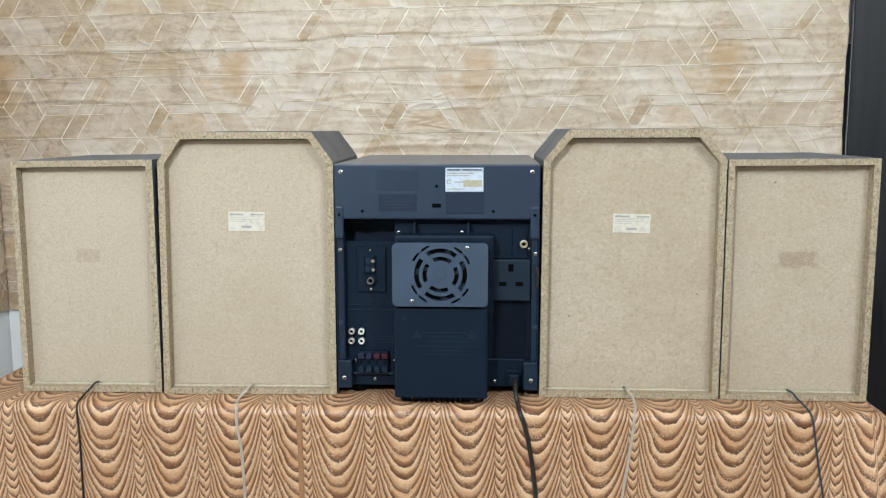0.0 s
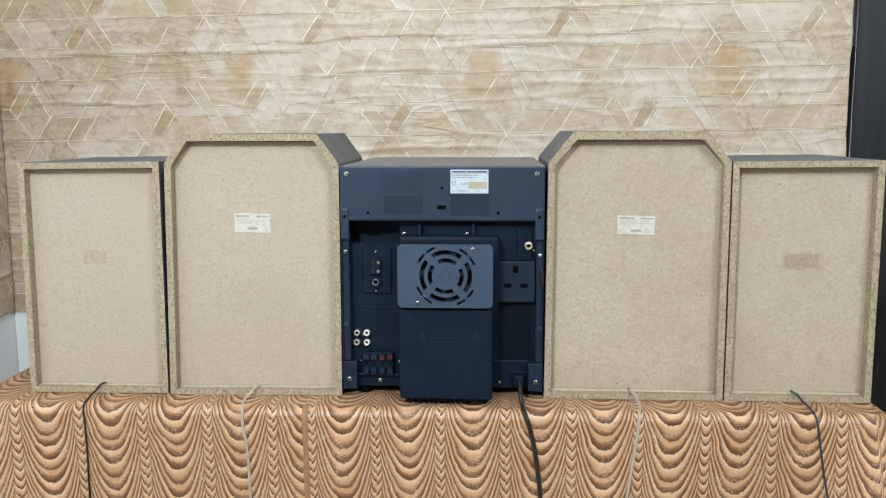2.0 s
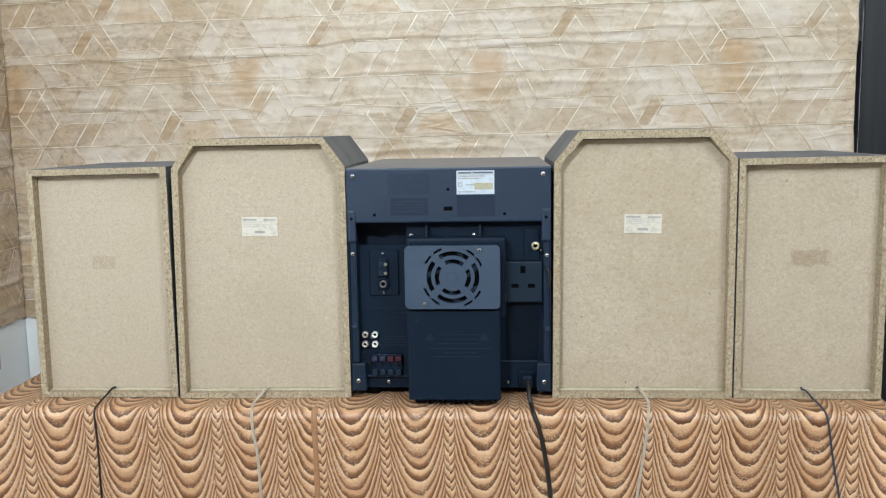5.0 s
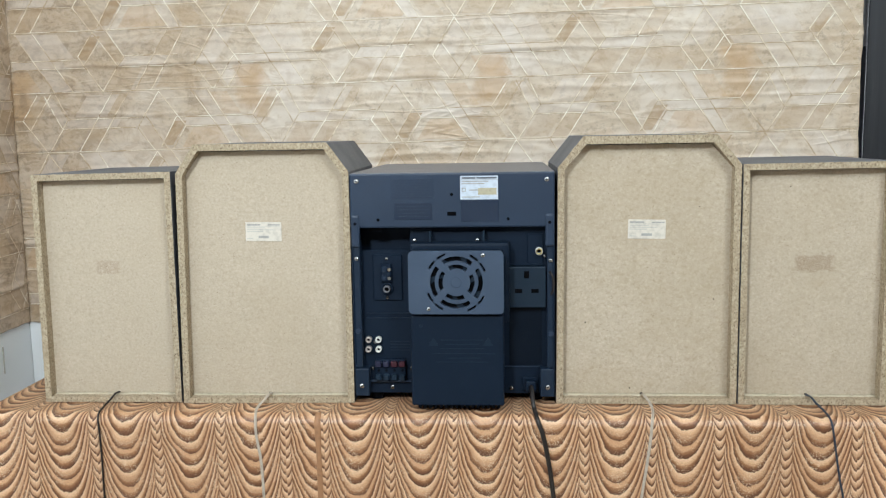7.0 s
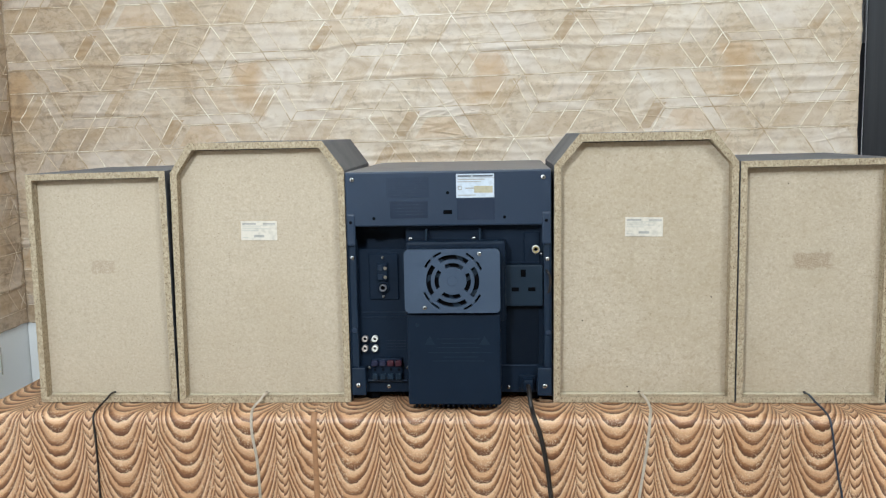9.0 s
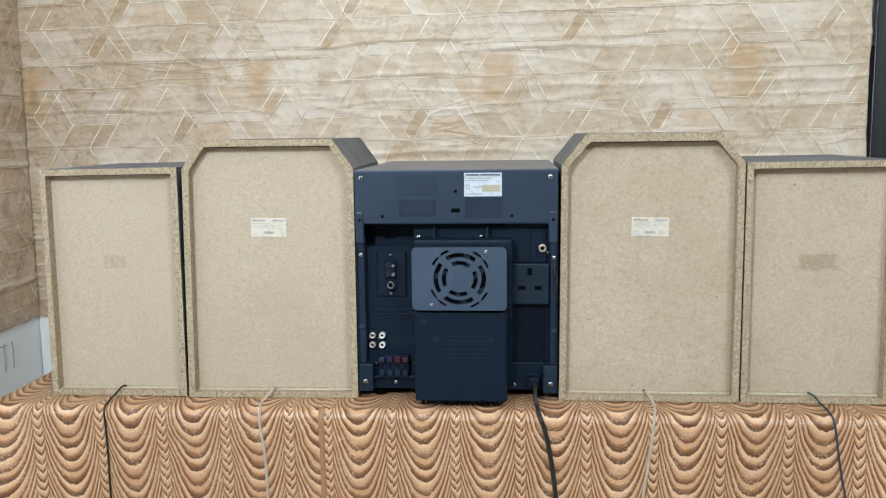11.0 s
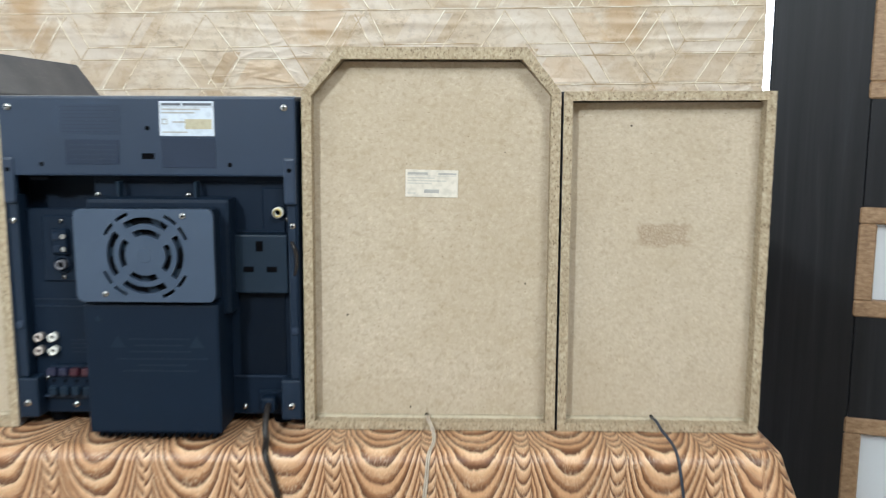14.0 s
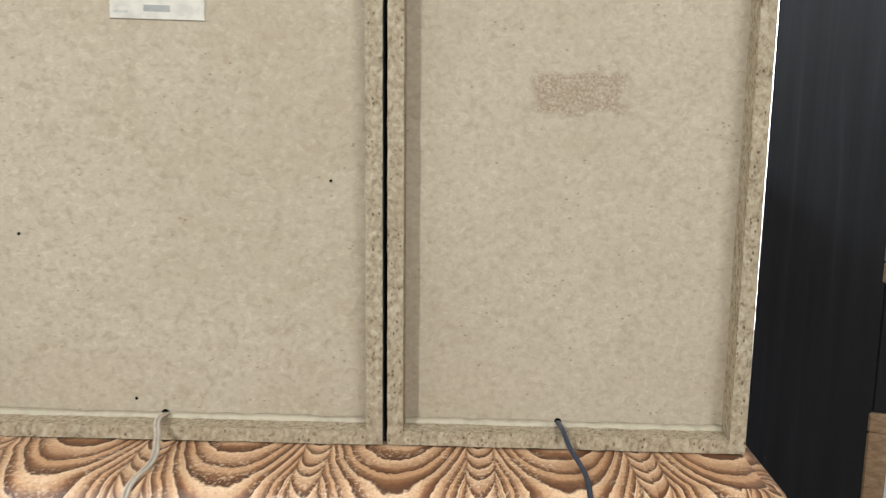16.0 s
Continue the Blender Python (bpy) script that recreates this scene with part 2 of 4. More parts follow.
def mat_cloth():
    """Printed satin with rows of hanging swags and narrow tassel columns between them."""
    g = Mat("swag_print_cloth")
    u0, v0, _ = g.split(g.uv())
    p = g.world_pos()
    warp = g.noise(g.mapped(p, (16, 16, 16)), 1.0, 3)
    wob = g.math("SUBTRACT", warp, 0.5)
    u = g.math("ADD", u0, g.math("MULTIPLY", wob, 0.07))
    cell = g.math("ROUND", u)
    a = g.math("MULTIPLY", g.math("ABSOLUTE", g.math("SUBTRACT", u, cell)), 2.0)
    rise = g.math("MULTIPLY", g.math("POWER", a, 2.3), 0.112)
    per_col = g.math("MULTIPLY", g.math("SINE", g.math("MULTIPLY", cell, 12.9)), 0.5)
    ph = g.math("DIVIDE", g.math("SUBTRACT", v0, rise), 0.056)
    ph = g.math("ADD", g.math("ADD", ph, per_col), g.math("MULTIPLY", wob, 0.4))
    # the print's edges are ragged, as if dabbed on
    dab = g.math("SUBTRACT", g.noise(g.mapped(p, (260, 260, 420)), 1.0, 3, 0.6), 0.5)
    ph = g.math("ADD", ph, g.math("MULTIPLY", dab, 0.12))
    f = g.math("FRACT", g.math("SUBTRACT", 100.0, ph))
    edge, light = rgb(78, 46, 28), rgb(230, 193, 156)
    body, dusk, deep = rgb(203, 157, 118), rgb(150, 103, 70), rgb(108, 69, 44)
    swag = g.ramp(f, [(0.0, light), (0.12, body), (0.2, rgb(182, 140, 108)), (0.24, dusk), (0.31, deep), (0.335, edge), (0.36, body),
                      (0.46, body), (0.52, dusk), (0.6, deep), (0.655, edge), (0.685, light), (0.8, body), (0.85, dusk), (0.92, deep), (1.0, edge)])
    fine = g.math("FRACT", g.math("ADD", g.math("MULTIPLY", ph, 3.9), 50.0))
    lines = g.math("MULTIPLY", g.math("LESS_THAN", fine, 0.2), g.step(a, 0.35, 0.7))
    swag = g.mix(g.math("MULTIPLY", lines, 0.5), swag, rgb(126, 84, 56))
    # tassel column
    b = g.math("DIVIDE", g.math("SUBTRACT", 1.0, a), 0.17)
    ph2 = g.math("DIVIDE", g.math("SUBTRACT", v0, g.math("MULTIPLY", g.math("POWER", b, 2.2), 0.012)), 0.027)
    f2 = g.math("FRACT", g.math("SUBTRACT", 100.0, g.math("ADD", g.math("ADD", ph2, per_col), g.math("MULTIPLY", wob, 0.4))))
    tas = g.ramp(f2, [(0.0, light), (0.12, rgb(206, 164, 128)), (0.26, rgb(176, 132, 98)), (0.34, rgb(110, 70, 46)), (0.44, edge), (0.47, light),
                      (0.62, rgb(204, 162, 126)), (0.78, rgb(176, 132, 98)), (0.86, rgb(120, 78, 52)), (0.97, edge), (1.0, light)])
    incol = g.step(a, 0.83, 0.845)
    col = g.mix(incol, swag, tas)
    rim = g.math("SUBTRACT", 1.0, g.step(g.math("ABSOLUTE", g.math("SUBTRACT", a, 0.835)), 0.0, 0.03))
    col = g.mix(g.math("MULTIPLY", rim, 0.55), col, rgb(108, 66, 38))
    grain = g.noise(p, 900.0, 2)
    col = g.mix(g.math("MULTIPLY", g.step(grain, 0.48, 0.64), 0.3), col, rgb(104, 70, 48))
    # pale specks for the gold glitter, its sparkle put into the colour
    glint = g.step(g.noise(p, 560.0, 2), 0.54, 0.62)
    zone = g.step(g.noise(p, 30.0, 3), 0.42, 0.6)
    col = g.mix(g.math("MULTIPLY", g.math("MULTIPLY", glint, zone), 0.42), col, rgb(238, 214, 184))
    tone = g.noise(p, 5.0, 3)
    col = g.mix(g.math("MULTIPLY", g.step(tone, 0.4, 0.7), 0.18), col, rgb(140, 98, 68))
    g.bump(g.math("ADD", f, g.noise(p, 700.0, 2)), 0.12, 0.0012)
    return g.set(col, 0.45, spec=0.45)


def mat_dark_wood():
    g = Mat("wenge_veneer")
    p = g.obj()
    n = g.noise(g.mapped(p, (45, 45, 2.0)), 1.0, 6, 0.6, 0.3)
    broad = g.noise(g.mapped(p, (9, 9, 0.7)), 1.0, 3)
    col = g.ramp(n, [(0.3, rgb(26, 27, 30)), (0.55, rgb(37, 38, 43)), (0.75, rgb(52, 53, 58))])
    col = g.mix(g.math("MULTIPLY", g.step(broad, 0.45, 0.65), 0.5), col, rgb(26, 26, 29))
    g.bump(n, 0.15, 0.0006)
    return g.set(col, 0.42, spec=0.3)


def mat_light_wood():
    g = Mat("oak_moulding")
    p = g.world_pos()
    n = g.noise(g.mapped(p, (60, 60, 160)), 1.0, 5, 0.6, 0.4)
    col = g.ramp(n, [(0.3, rgb(132, 102, 76)), (0.55, rgb(166, 134, 104)), (0.75, rgb(190, 160, 130))])
    g.bump(n, 0.2, 0.0005)
    return g.set(col, 0.5)


def mat_frosted():
    g = Mat("frosted_glass")
    n = g.noise(g.world_pos(), 6.0, 3)
    t = g.nt.nodes.new("ShaderNodeBsdfTranslucent")
    t.inputs[0].default_value = rgb(226, 236, 244)
    d = g.nt.nodes.new("ShaderNodeMixShader")
    d.inputs[0].default_value = 0.25
    g.set(g.mix(n, rgb(236, 240, 245), rgb(246, 248, 251)), 0.35)
    out = g.nt.nodes["Material Output"]
    g.nt.links.new(g.b.outputs[0], d.inputs[1])
    g.nt.links.new(t.outputs[0], d.inputs[2])
    g.nt.links.new(d.outputs[0], out.inputs[0])
    return g.m


def mat_glow(name, color, strength):
    g = Mat(name)
    g.b.inputs["Emission Color"].default_value = color
    g.b.inputs["Emission Strength"].default_value = strength
    return g.set(color, 0.9)


M = {
    "white": mat_paint("white_wall_paint", rgb(247, 249, 250)),
    "ceil": mat_paint("ceiling_paint", rgb(232, 230, 226)),
    "floor": mat_paint("floor_tile", rgb(176, 168, 156), 0.35),
    "beige": mat_paint("beige_wall_paint", rgb(214, 202, 182)),
    "board": mat_board("fibre_board"),
    "board_mark": mat_board("fibre_board_with_torn_mark", (0.4565, 0.9425, 0.0255, 0.0115, 0.55), 0.75),
    "board_faint": mat_board("fibre_board_with_faint_mark", (-0.533, 0.943, 0.018, 0.010, 0.32), 0.3),
    "board_smooth": mat_board("smooth_fibre_board", None, 0.55),
    "chip": mat_chip_edge(),
    "vinyl": mat_vinyl(),
    "glue": mat_plain("dried_glue", rgb(184, 171, 148), 0.65),
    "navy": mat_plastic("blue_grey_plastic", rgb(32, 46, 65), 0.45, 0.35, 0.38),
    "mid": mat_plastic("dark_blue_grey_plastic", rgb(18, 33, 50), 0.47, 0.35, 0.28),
    "dim": mat_plastic("matt_blue_grey_print", rgb(27, 39, 58), 0.4, 0.2, 0.35),
    "faint": mat_plastic("blue_grey_textured_print", rgb(29, 43, 62), 0.42, 0.3, 0.38),
    "relief": mat_plastic("charcoal_raised_plastic", rgb(21, 36, 50), 0.5, 0.3, 0.2),
    "socket": mat_plastic("charcoal_blue_socket_plastic", rgb(18, 33, 47), 0.5, 0.3, 0.25),
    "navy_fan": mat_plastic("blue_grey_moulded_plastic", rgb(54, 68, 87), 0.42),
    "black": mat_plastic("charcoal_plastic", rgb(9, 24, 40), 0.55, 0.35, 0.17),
    "deep": mat_void(),
    "cover": mat_plastic("dusty_painted_steel", rgb(100, 99, 104), 0.4),
    "steel": mat_plain("zinc_screw_steel", rgb(200, 200, 200), 0.25, 1.0),
    "brass": mat_plain("brass_contact", rgb(206, 184, 120), 0.3, 1.0),
    "jack_white": mat_plain("white_jack_plastic", rgb(225, 222, 214), 0.4),
    "red": mat_plain("dark_red_plastic", rgb(60, 22, 34), 0.4),
    "rose": mat_plain("rose_plated_contact", rgb(196, 184, 178), 0.35, 0.5),
    "plum": mat_plain("dark_blue_plastic", rgb(27, 30, 54), 0.4),
    "hinge": mat_plain("dull_hinge_steel", rgb(120, 120, 124), 0.5, 0.3),
    "paper": mat_plain("white_sticker_paper", rgb(192, 200, 211), 0.55),
    "old_paper": mat_plain("ivory_sticker_paper", rgb(208, 199, 186), 0.55),
    "tan_ink": mat_plain("tan_print", rgb(172, 163, 138), 0.55),
    "ink": mat_plain("grey_print", rgb(160, 157, 152), 0.6),
    "dark_ink": mat_plain("dark_grey_print", rgb(82, 85, 92), 0.6),
    "pale_ink": mat_plain("pale_grey_print", rgb(186, 181, 172), 0.6),
    "gloss": mat_plastic("dark_shaded_field", rgb(6, 16, 28), 0.4, 0.05, 0.15),
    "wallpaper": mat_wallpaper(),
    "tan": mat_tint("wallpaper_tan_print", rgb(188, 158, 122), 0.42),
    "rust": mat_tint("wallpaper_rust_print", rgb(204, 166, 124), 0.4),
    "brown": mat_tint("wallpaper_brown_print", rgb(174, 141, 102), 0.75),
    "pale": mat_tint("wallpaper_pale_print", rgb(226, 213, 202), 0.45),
    "foil": mat_foil(),
    "foil_shadow": mat_plain("painted_foil_shadow", rgb(176, 146, 112), 0.45),
    "cloth": mat_cloth(),
    "seam": mat_plain("brown_seam_cloth", rgb(160, 116, 82), 0.6),
    "wenge": mat_dark_wood(),
    "oak": mat_light_wood(),
    "frost": mat_frosted(),
    "cable_black": mat_plain("black_cable_sheath", rgb(34, 28, 26), 0.5),
    "cable_blue": mat_plain("blue_grey_cable_sheath", rgb(50, 58, 72), 0.45),
    "cable_grey": mat_plain("grey_cable_sheath", rgb(188, 174, 158), 0.5),
    "daylight": mat_glow("daylight_backdrop", rgb(240, 246, 255), 8.0),
}


# ---- building helpers ----
def mesh_of(bm, name, mats):
    me = bpy.data.meshes.new(name)
    bmesh.ops.recalc_face_normals(bm, faces=bm.faces)
    bm.to_mesh(me)
    bm.free()
    for m in mats if isinstance(mats, (list, tuple)) else [mats]:
        me.materials.append(m)
    return me


def part(name, bm, mats, parent=None, label="", smooth=False):
    ob = new(name, mesh_of(bm, name, mats))
    if smooth:
        for f in ob.data.polygons:
            f.use_smooth = True
    if parent is not None:
        ob.parent = parent
    if label:
        tagged(ob, label)
    return ob


def thing(name, label, category, group="", kind="", at=(0, 0, 0)):
    ob = new(name)
    ob.location = at
    ob.empty_display_size = 0.05
    return tagged(ob, label, category, group, kind)


def box(x0, x1, y0, y1, z0, z1, bevel=0.0, seg=1, bm=None):
    bm = bm or bmesh.new()
    v = [bm.verts.new((x, y, z)) for x in (x0, x1) for y in (y0, y1) for z in (z0, z1)]
    faces = [bm.faces.new([v[i] for i in q]) for q in ((0, 1, 3, 2), (4, 6, 7, 5), (0, 4, 5, 1), (2, 3, 7, 6), (0, 2, 6, 4), (1, 5, 7, 3))]
    if bevel:
        edges = list({e for f in faces for e in f.edges})
        bmesh.ops.bevel(bm, geom=edges, offset=bevel, segments=seg, affect="EDGES", profile=0.6)
    return bm


def disc(cx, cz, y0, y1, r, n=16, bm=None, r1=None, bevel=0.0):
    """A round body along y, from y0 (towards the room) to y1."""
    bm = bm or bmesh.new()
    r1 = r if r1 is None else r1
    rings = []
    levels = [(y0, r - bevel), (y0 + bevel, r), (y1, r1)] if bevel else [(y0, r), (y1, r1)]
    for y, rr in levels:
        rings.append([bm.verts.new((cx + rr * math.cos(2 * math.pi * i / n), y, cz + rr * math.sin(2 * math.pi * i / n))) for i in range(n)])
    for a, b in zip(rings, rings[1:]):
        for i in range(n):
            bm.faces.new((a[i], a[(i + 1) % n], b[(i + 1) % n], b[i]))
    bm.faces.new(rings[0]), bm.faces.new(rings[-1])
    return bm


def ring(cx, cz, y0, y1, r_in, r_out, n=20, bm=None):
    """A tube along y with an open bore."""
    bm = bm or bmesh.new()
    rs = [(y0, r_in), (y0, r_out), (y1, r_out), (y1, r_in)]
    vs = [[bm.verts.new((cx + r * math.cos(2 * math.pi * i / n), y, cz + r * math.sin(2 * math.pi * i / n))) for i in range(n)] for y, r in rs]
    for k in range(4):
        a, b = vs[k], vs[(k + 1) % 4]
        for i in range(n):
            bm.faces.new((a[i], a[(i + 1) % n], b[(i + 1) % n], b[i]))
    return bm


def tube(points, r, n=8, steps=6):
    """A round cable through points, smoothed."""
    pts = [Vector(p) for p in points]
    path = []
    for i in range(len(pts) - 1):
        p0, p1, p2, p3 = pts[max(i - 1, 0)], pts[i], pts[i + 1], pts[min(i + 2, len(pts) - 1)]
        for k in range(steps):
            t = k / steps
            path.append(0.5 * (2 * p1 + (p2 - p0) * t + (2 * p0 - 5 * p1 + 4 * p2 - p3) * t * t + (3 * p1 - p0 - 3 * p2 + p3) * t ** 3))
    path.append(pts[-1])
    bm = bmesh.new()
    rings = []
    side = Vector((1, 0, 0))
    for i, p in enumerate(path):
        d = (path[min(i + 1, len(path) - 1)] - path[max(i - 1, 0)]).normalized()
        a = (side - d * side.dot(d)).normalized()
        b = d.cross(a)
        rings.append([bm.verts.new(p + r * (a * math.cos(2 * math.pi * k / n) + b * math.sin(2 * math.pi * k / n))) for k in range(n)])
    for a, b in zip(rings, rings[1:]):
        for k in range(n):
            bm.faces.new((a[k], a[(k + 1) % n], b[(k + 1) % n], b[k]))
    bm.faces.new(rings[0]), bm.faces.new(rings[-1])
    return bm


# ---- room ----
WALL_Y, WEST_X, EDGE_X, PAPER_Z, CEIL = 2.045, -1.145, 0.828, 0.68, 2.7


def slab(name, label, mat, *b):
    return tagged(part(name, box(*b), mat), label, "", "", "structure")


slab("floor", "plain pale tiled floor under the table", M["floor"], -1.45, 3.0, -1.9, 2.045, -0.1, 0.0)
slab("ground", "plain paved ground outside the open door", M["floor"], 0.0, 4.0, 2.195, 6.0, -0.12, -0.02)
slab("ceiling", "plain white ceiling", M["ceil"], -1.45, 3.0, -1.9, 2.345, CEIL, CEIL + 0.1)
slab("wall_north", "white painted wall behind wallpaper", M["white"], WEST_X, EDGE_X - 0.014, WALL_Y, WALL_Y + 0.15, -0.1, CEIL)
slab("wall_north_lintel", "white painted wall over the door opening", M["white"], EDGE_X - 0.012, 1.76, WALL_Y, WALL_Y + 0.15, 2.12, CEIL)
slab("wall_north_east", "beige painted wall beside the door", M["beige"], 1.762, 3.0, WALL_Y, WALL_Y + 0.15, -0.1, CEIL)
slab("wall_west", "white painted side wall below wallpaper", M["white"], WEST_X - 0.15, WEST_X - 0.002, -1.9, WALL_Y + 0.15, -0.1, CEIL)
slab("wall_south", "plain beige wall", M["beige"], -1.45, 3.0, -2.05, -1.902, -0.1, CEIL)
slab("wall_east", "plain beige wall", M["beige"], 2.9, 3.05, -1.9, WALL_Y - 0.002, 0.0, CEIL)
# added dark panels narrow the daylight strip behind the door gap
slab("gap_mask_east", "added dark panel limiting the daylight seen through the door gap", M["wenge"], 1.69, 4.0, 4.3, 4.45, -0.02, 3.2)
slab("backdrop", "bright daylight outside the open door", M["daylight"], 1.36, 1.685, 4.4, 4.42, -0.02, 3.2)
slab("gap_mask_west", "added dark panel beside the narrowed daylight strip", M["wenge"], -0.5, 1.355, 4.3, 4.45, -0.02, 3.2)


# ---- wallpaper: a creased sheet with tinted cells and foil lines ----
def crease(s, z, seed):
    """Height of the loose paper's wrinkles above the wall."""
    q = noise.noise((s * 1.3, z * 2.4, seed))
    h = 0.0035 + 0.002 * q
    for k, (fz, fs, amp) in enumerate(((9.0, 1.3, 0.0014), (17.0, 2.4, 0.0012), (27.0, 4.6, 0.0006))):
        n = noise.noise((s * fs + 7.3 * k, z * fz + 0.5 * math.sin(s * 3 + k), seed + 3.1 * k))
        h += amp * math.exp(-(n / (0.085, 0.07, 0.07)[k]) ** 2) * (0.35 + 0.65 * max(0.0, noise.noise((s * 2.2, z * 3.0, seed + 9 + k)) + 0.35))
    h += 0.0006 * noise.noise((s * 38, z * 60, seed))
    # long buckles that follow the level joints of the print
    w = (z - BASE - RISE * s) / BAND
    for k, (at, amp, width) in enumerate(((0.0, 0.0022, 0.0050), (0.43, 0.0046, 0.0056), (0.60, 0.0032, 0.0046), (0.80, 0.0026, 0.0060))):
        row = round(w - at)
        drift = 0.11 * noise.noise((s * 2.6, row * 3.7 + k * 1.9, seed + 20)) + 0.05 * noise.noise((s * 9.0, row * 2.3 + k, seed + 31))
        d = (w - at - row - drift) * BAND
        strong = max(0.0, noise.noise((s * 2.1 + 3.3 * k, row * 5.1 + k * 2.7, seed + 40)) + 0.10)
        if strong > 0.0 and abs(d) < 4 * width:
            h += amp * min(1.0, 2.6 * strong) * math.exp(-(d / width) ** 2)
    return h


HEIGHTS = {}


def sheet(name, label, n_s, n_z, s0, s1, z0, z1, put, seed, ragged=0.0):
    grid = [[crease(s0 + (s1 - s0) * i / n_s, z0 + (z1 - z0) * j / n_z, seed) for i in range(n_s + 1)] for j in range(n_z + 1)]
    HEIGHTS[seed] = (s0, z0, (s1 - s0) / n_s, (z1 - z0) / n_z, grid)
    verts, faces = [], []
    for j in range(n_z + 1):
        z = z0 + (z1 - z0) * j / n_z
        for i in range(n_s + 1):
            s = s0 + (s1 - s0) * i / n_s
            if i == n_s:
                s += ragged * (noise.noise((z * 9, 0.3, seed)) + 0.5 * noise.noise((z * 40, 2.3, seed)))
            verts.append(put(s, z + (0.003 * noise.noise((s * 30, 0.5, seed)) if j == 0 else 0.0), grid[j][i]))
    w = n_s + 1
    for j in range(n_z):
        faces += [(j * w + i, j * w + i + 1, (j + 1) * w + i + 1, (j + 1) * w + i) for i in range(n_s)]
    me = bpy.data.meshes.new(name)
    me.from_pydata(verts, [], faces)
    me.materials.append(M["wallpaper"])
    me.polygons.foreach_set("use_smooth", [True] * len(faces))
    ob = new(name, me)
    mod = ob.modifiers.new("thickness", "SOLIDIFY")
    mod.thickness, mod.offset = 0.0006, -1.0
    return tagged(ob, label, "wallpaper", "", "structure")


def lift(seed, s, z):
    """The height of the built sheet at a place on it."""
    s0, z0, ds, dz, grid = HEIGHTS[seed]
    i, j = min(max((s - s0) / ds, 0), len(grid[0]) - 1.001), min(max((z - z0) / dz, 0), len(grid) - 1.001)
    a, b = int(i), int(j)
    u, v = i - a, j - b
    return (grid[b][a] * (1 - u) + grid[b][a + 1] * u) * (1 - v) + (grid[b + 1][a] * (1 - u) + grid[b + 1][a + 1] * u) * v


def north_put(s, z, h):
    return (s, WALL_Y - 0.002 - h, z)


def west_put(s, z, h):
    return (WEST_X + 0.002 + h, s, z)


# one repeat of the printed motif: a hundred units across and a hundred up in each of its two bands
LINES_A = [(0, 97, 10, 42), (6, 99, 13, 56), (0, 97, -7, 58), (3, 83, -4, 46), (-7, 58, 3, 0), (13, 56, 3, 0), (32, 97, 17, 0), (39, 97, 24, 0), (52, 98, 43, 38), (52, 98, 63, 37),
           (43, 38, 50, 0), (47, 57, 57, 0), (63, 37, 57, 0), (60, 52, 51, 0), (66, 98, 82, 0), (74, 98, 90, 0)]
LEVEL_A = [(13, 36, 57), (10, 44, 39), (60, 93, 53), (63, 97, 39)]
LINES_B = [(27, 97, 17, 38), (27, 97, 38, 39), (17, 38, 24, 0), (21, 58, 30, 0), (34, 53, 27, 5), (38, 39, 32, 0), (41, 98, 58, 0), (48, 98, 63, 0), (74, 97, 67, 54), (67, 54, 70, 38),
           (80, 97, 70, 38), (70, 38, 77, 0), (82, 96, 87, 56), (87, 56, 78, 0), (77, 95, 84, 40), (107, 98, 91, 0), (114, 98, 98, 0)]
LEVEL_B = [(34, 67, 54), (38, 70, 38), (87, 119, 55), (84, 116, 39)]
# cells: kind, left, width, foot, height, lean
CELLS_A = [("brown", -8, 5, 52, 38, 1), ("tan", 9, 5, 47, 50, -1), ("pale", 82, 8, 1, 96, -1), ("tan", 17, 7, 1, 95, 1), ("pale", 11, 20, 41, 15, 1), ("pale", 64, 24, 40, 12, -1),
           ("pale", 44, 8, 40, 56, 1), ("tan", 50, 6, 1, 37, -1), ("rust", 64, 12, 2, 34, -1), ("tan", 3, 12, 2, 35, 1), ("pale", 77, 14, 56, 40, -1), ("tan", 26, 18, 3, 34, 1)]
CELLS_B = [("brown", 27, 5, 7, 40, 1), ("pale", 58, 5, 1, 95, -1), ("tan", 91, 7, 1, 95, 1), ("pale", 36, 26, 40, 12, 1), ("pale", 86, 22, 41, 13, 1), ("tan", 68, 5, 48, 46, 1),
           ("pale", 84, 4, 45, 46, -1), ("tan", 24, 6, 1, 40, -1), ("rust", 36, 20, 3, 33, 1), ("tan", 80, 10, 3, 34, 1), ("rust", 52, 10, 57, 36, -1), ("tan", 64, 9, 3, 33, -1), ("pale", 90, 14, 58, 36, 1)]


LAYER = {"rust": 0.0003, "tan": 0.0005, "pale": 0.0007, "brown": 0.0009}


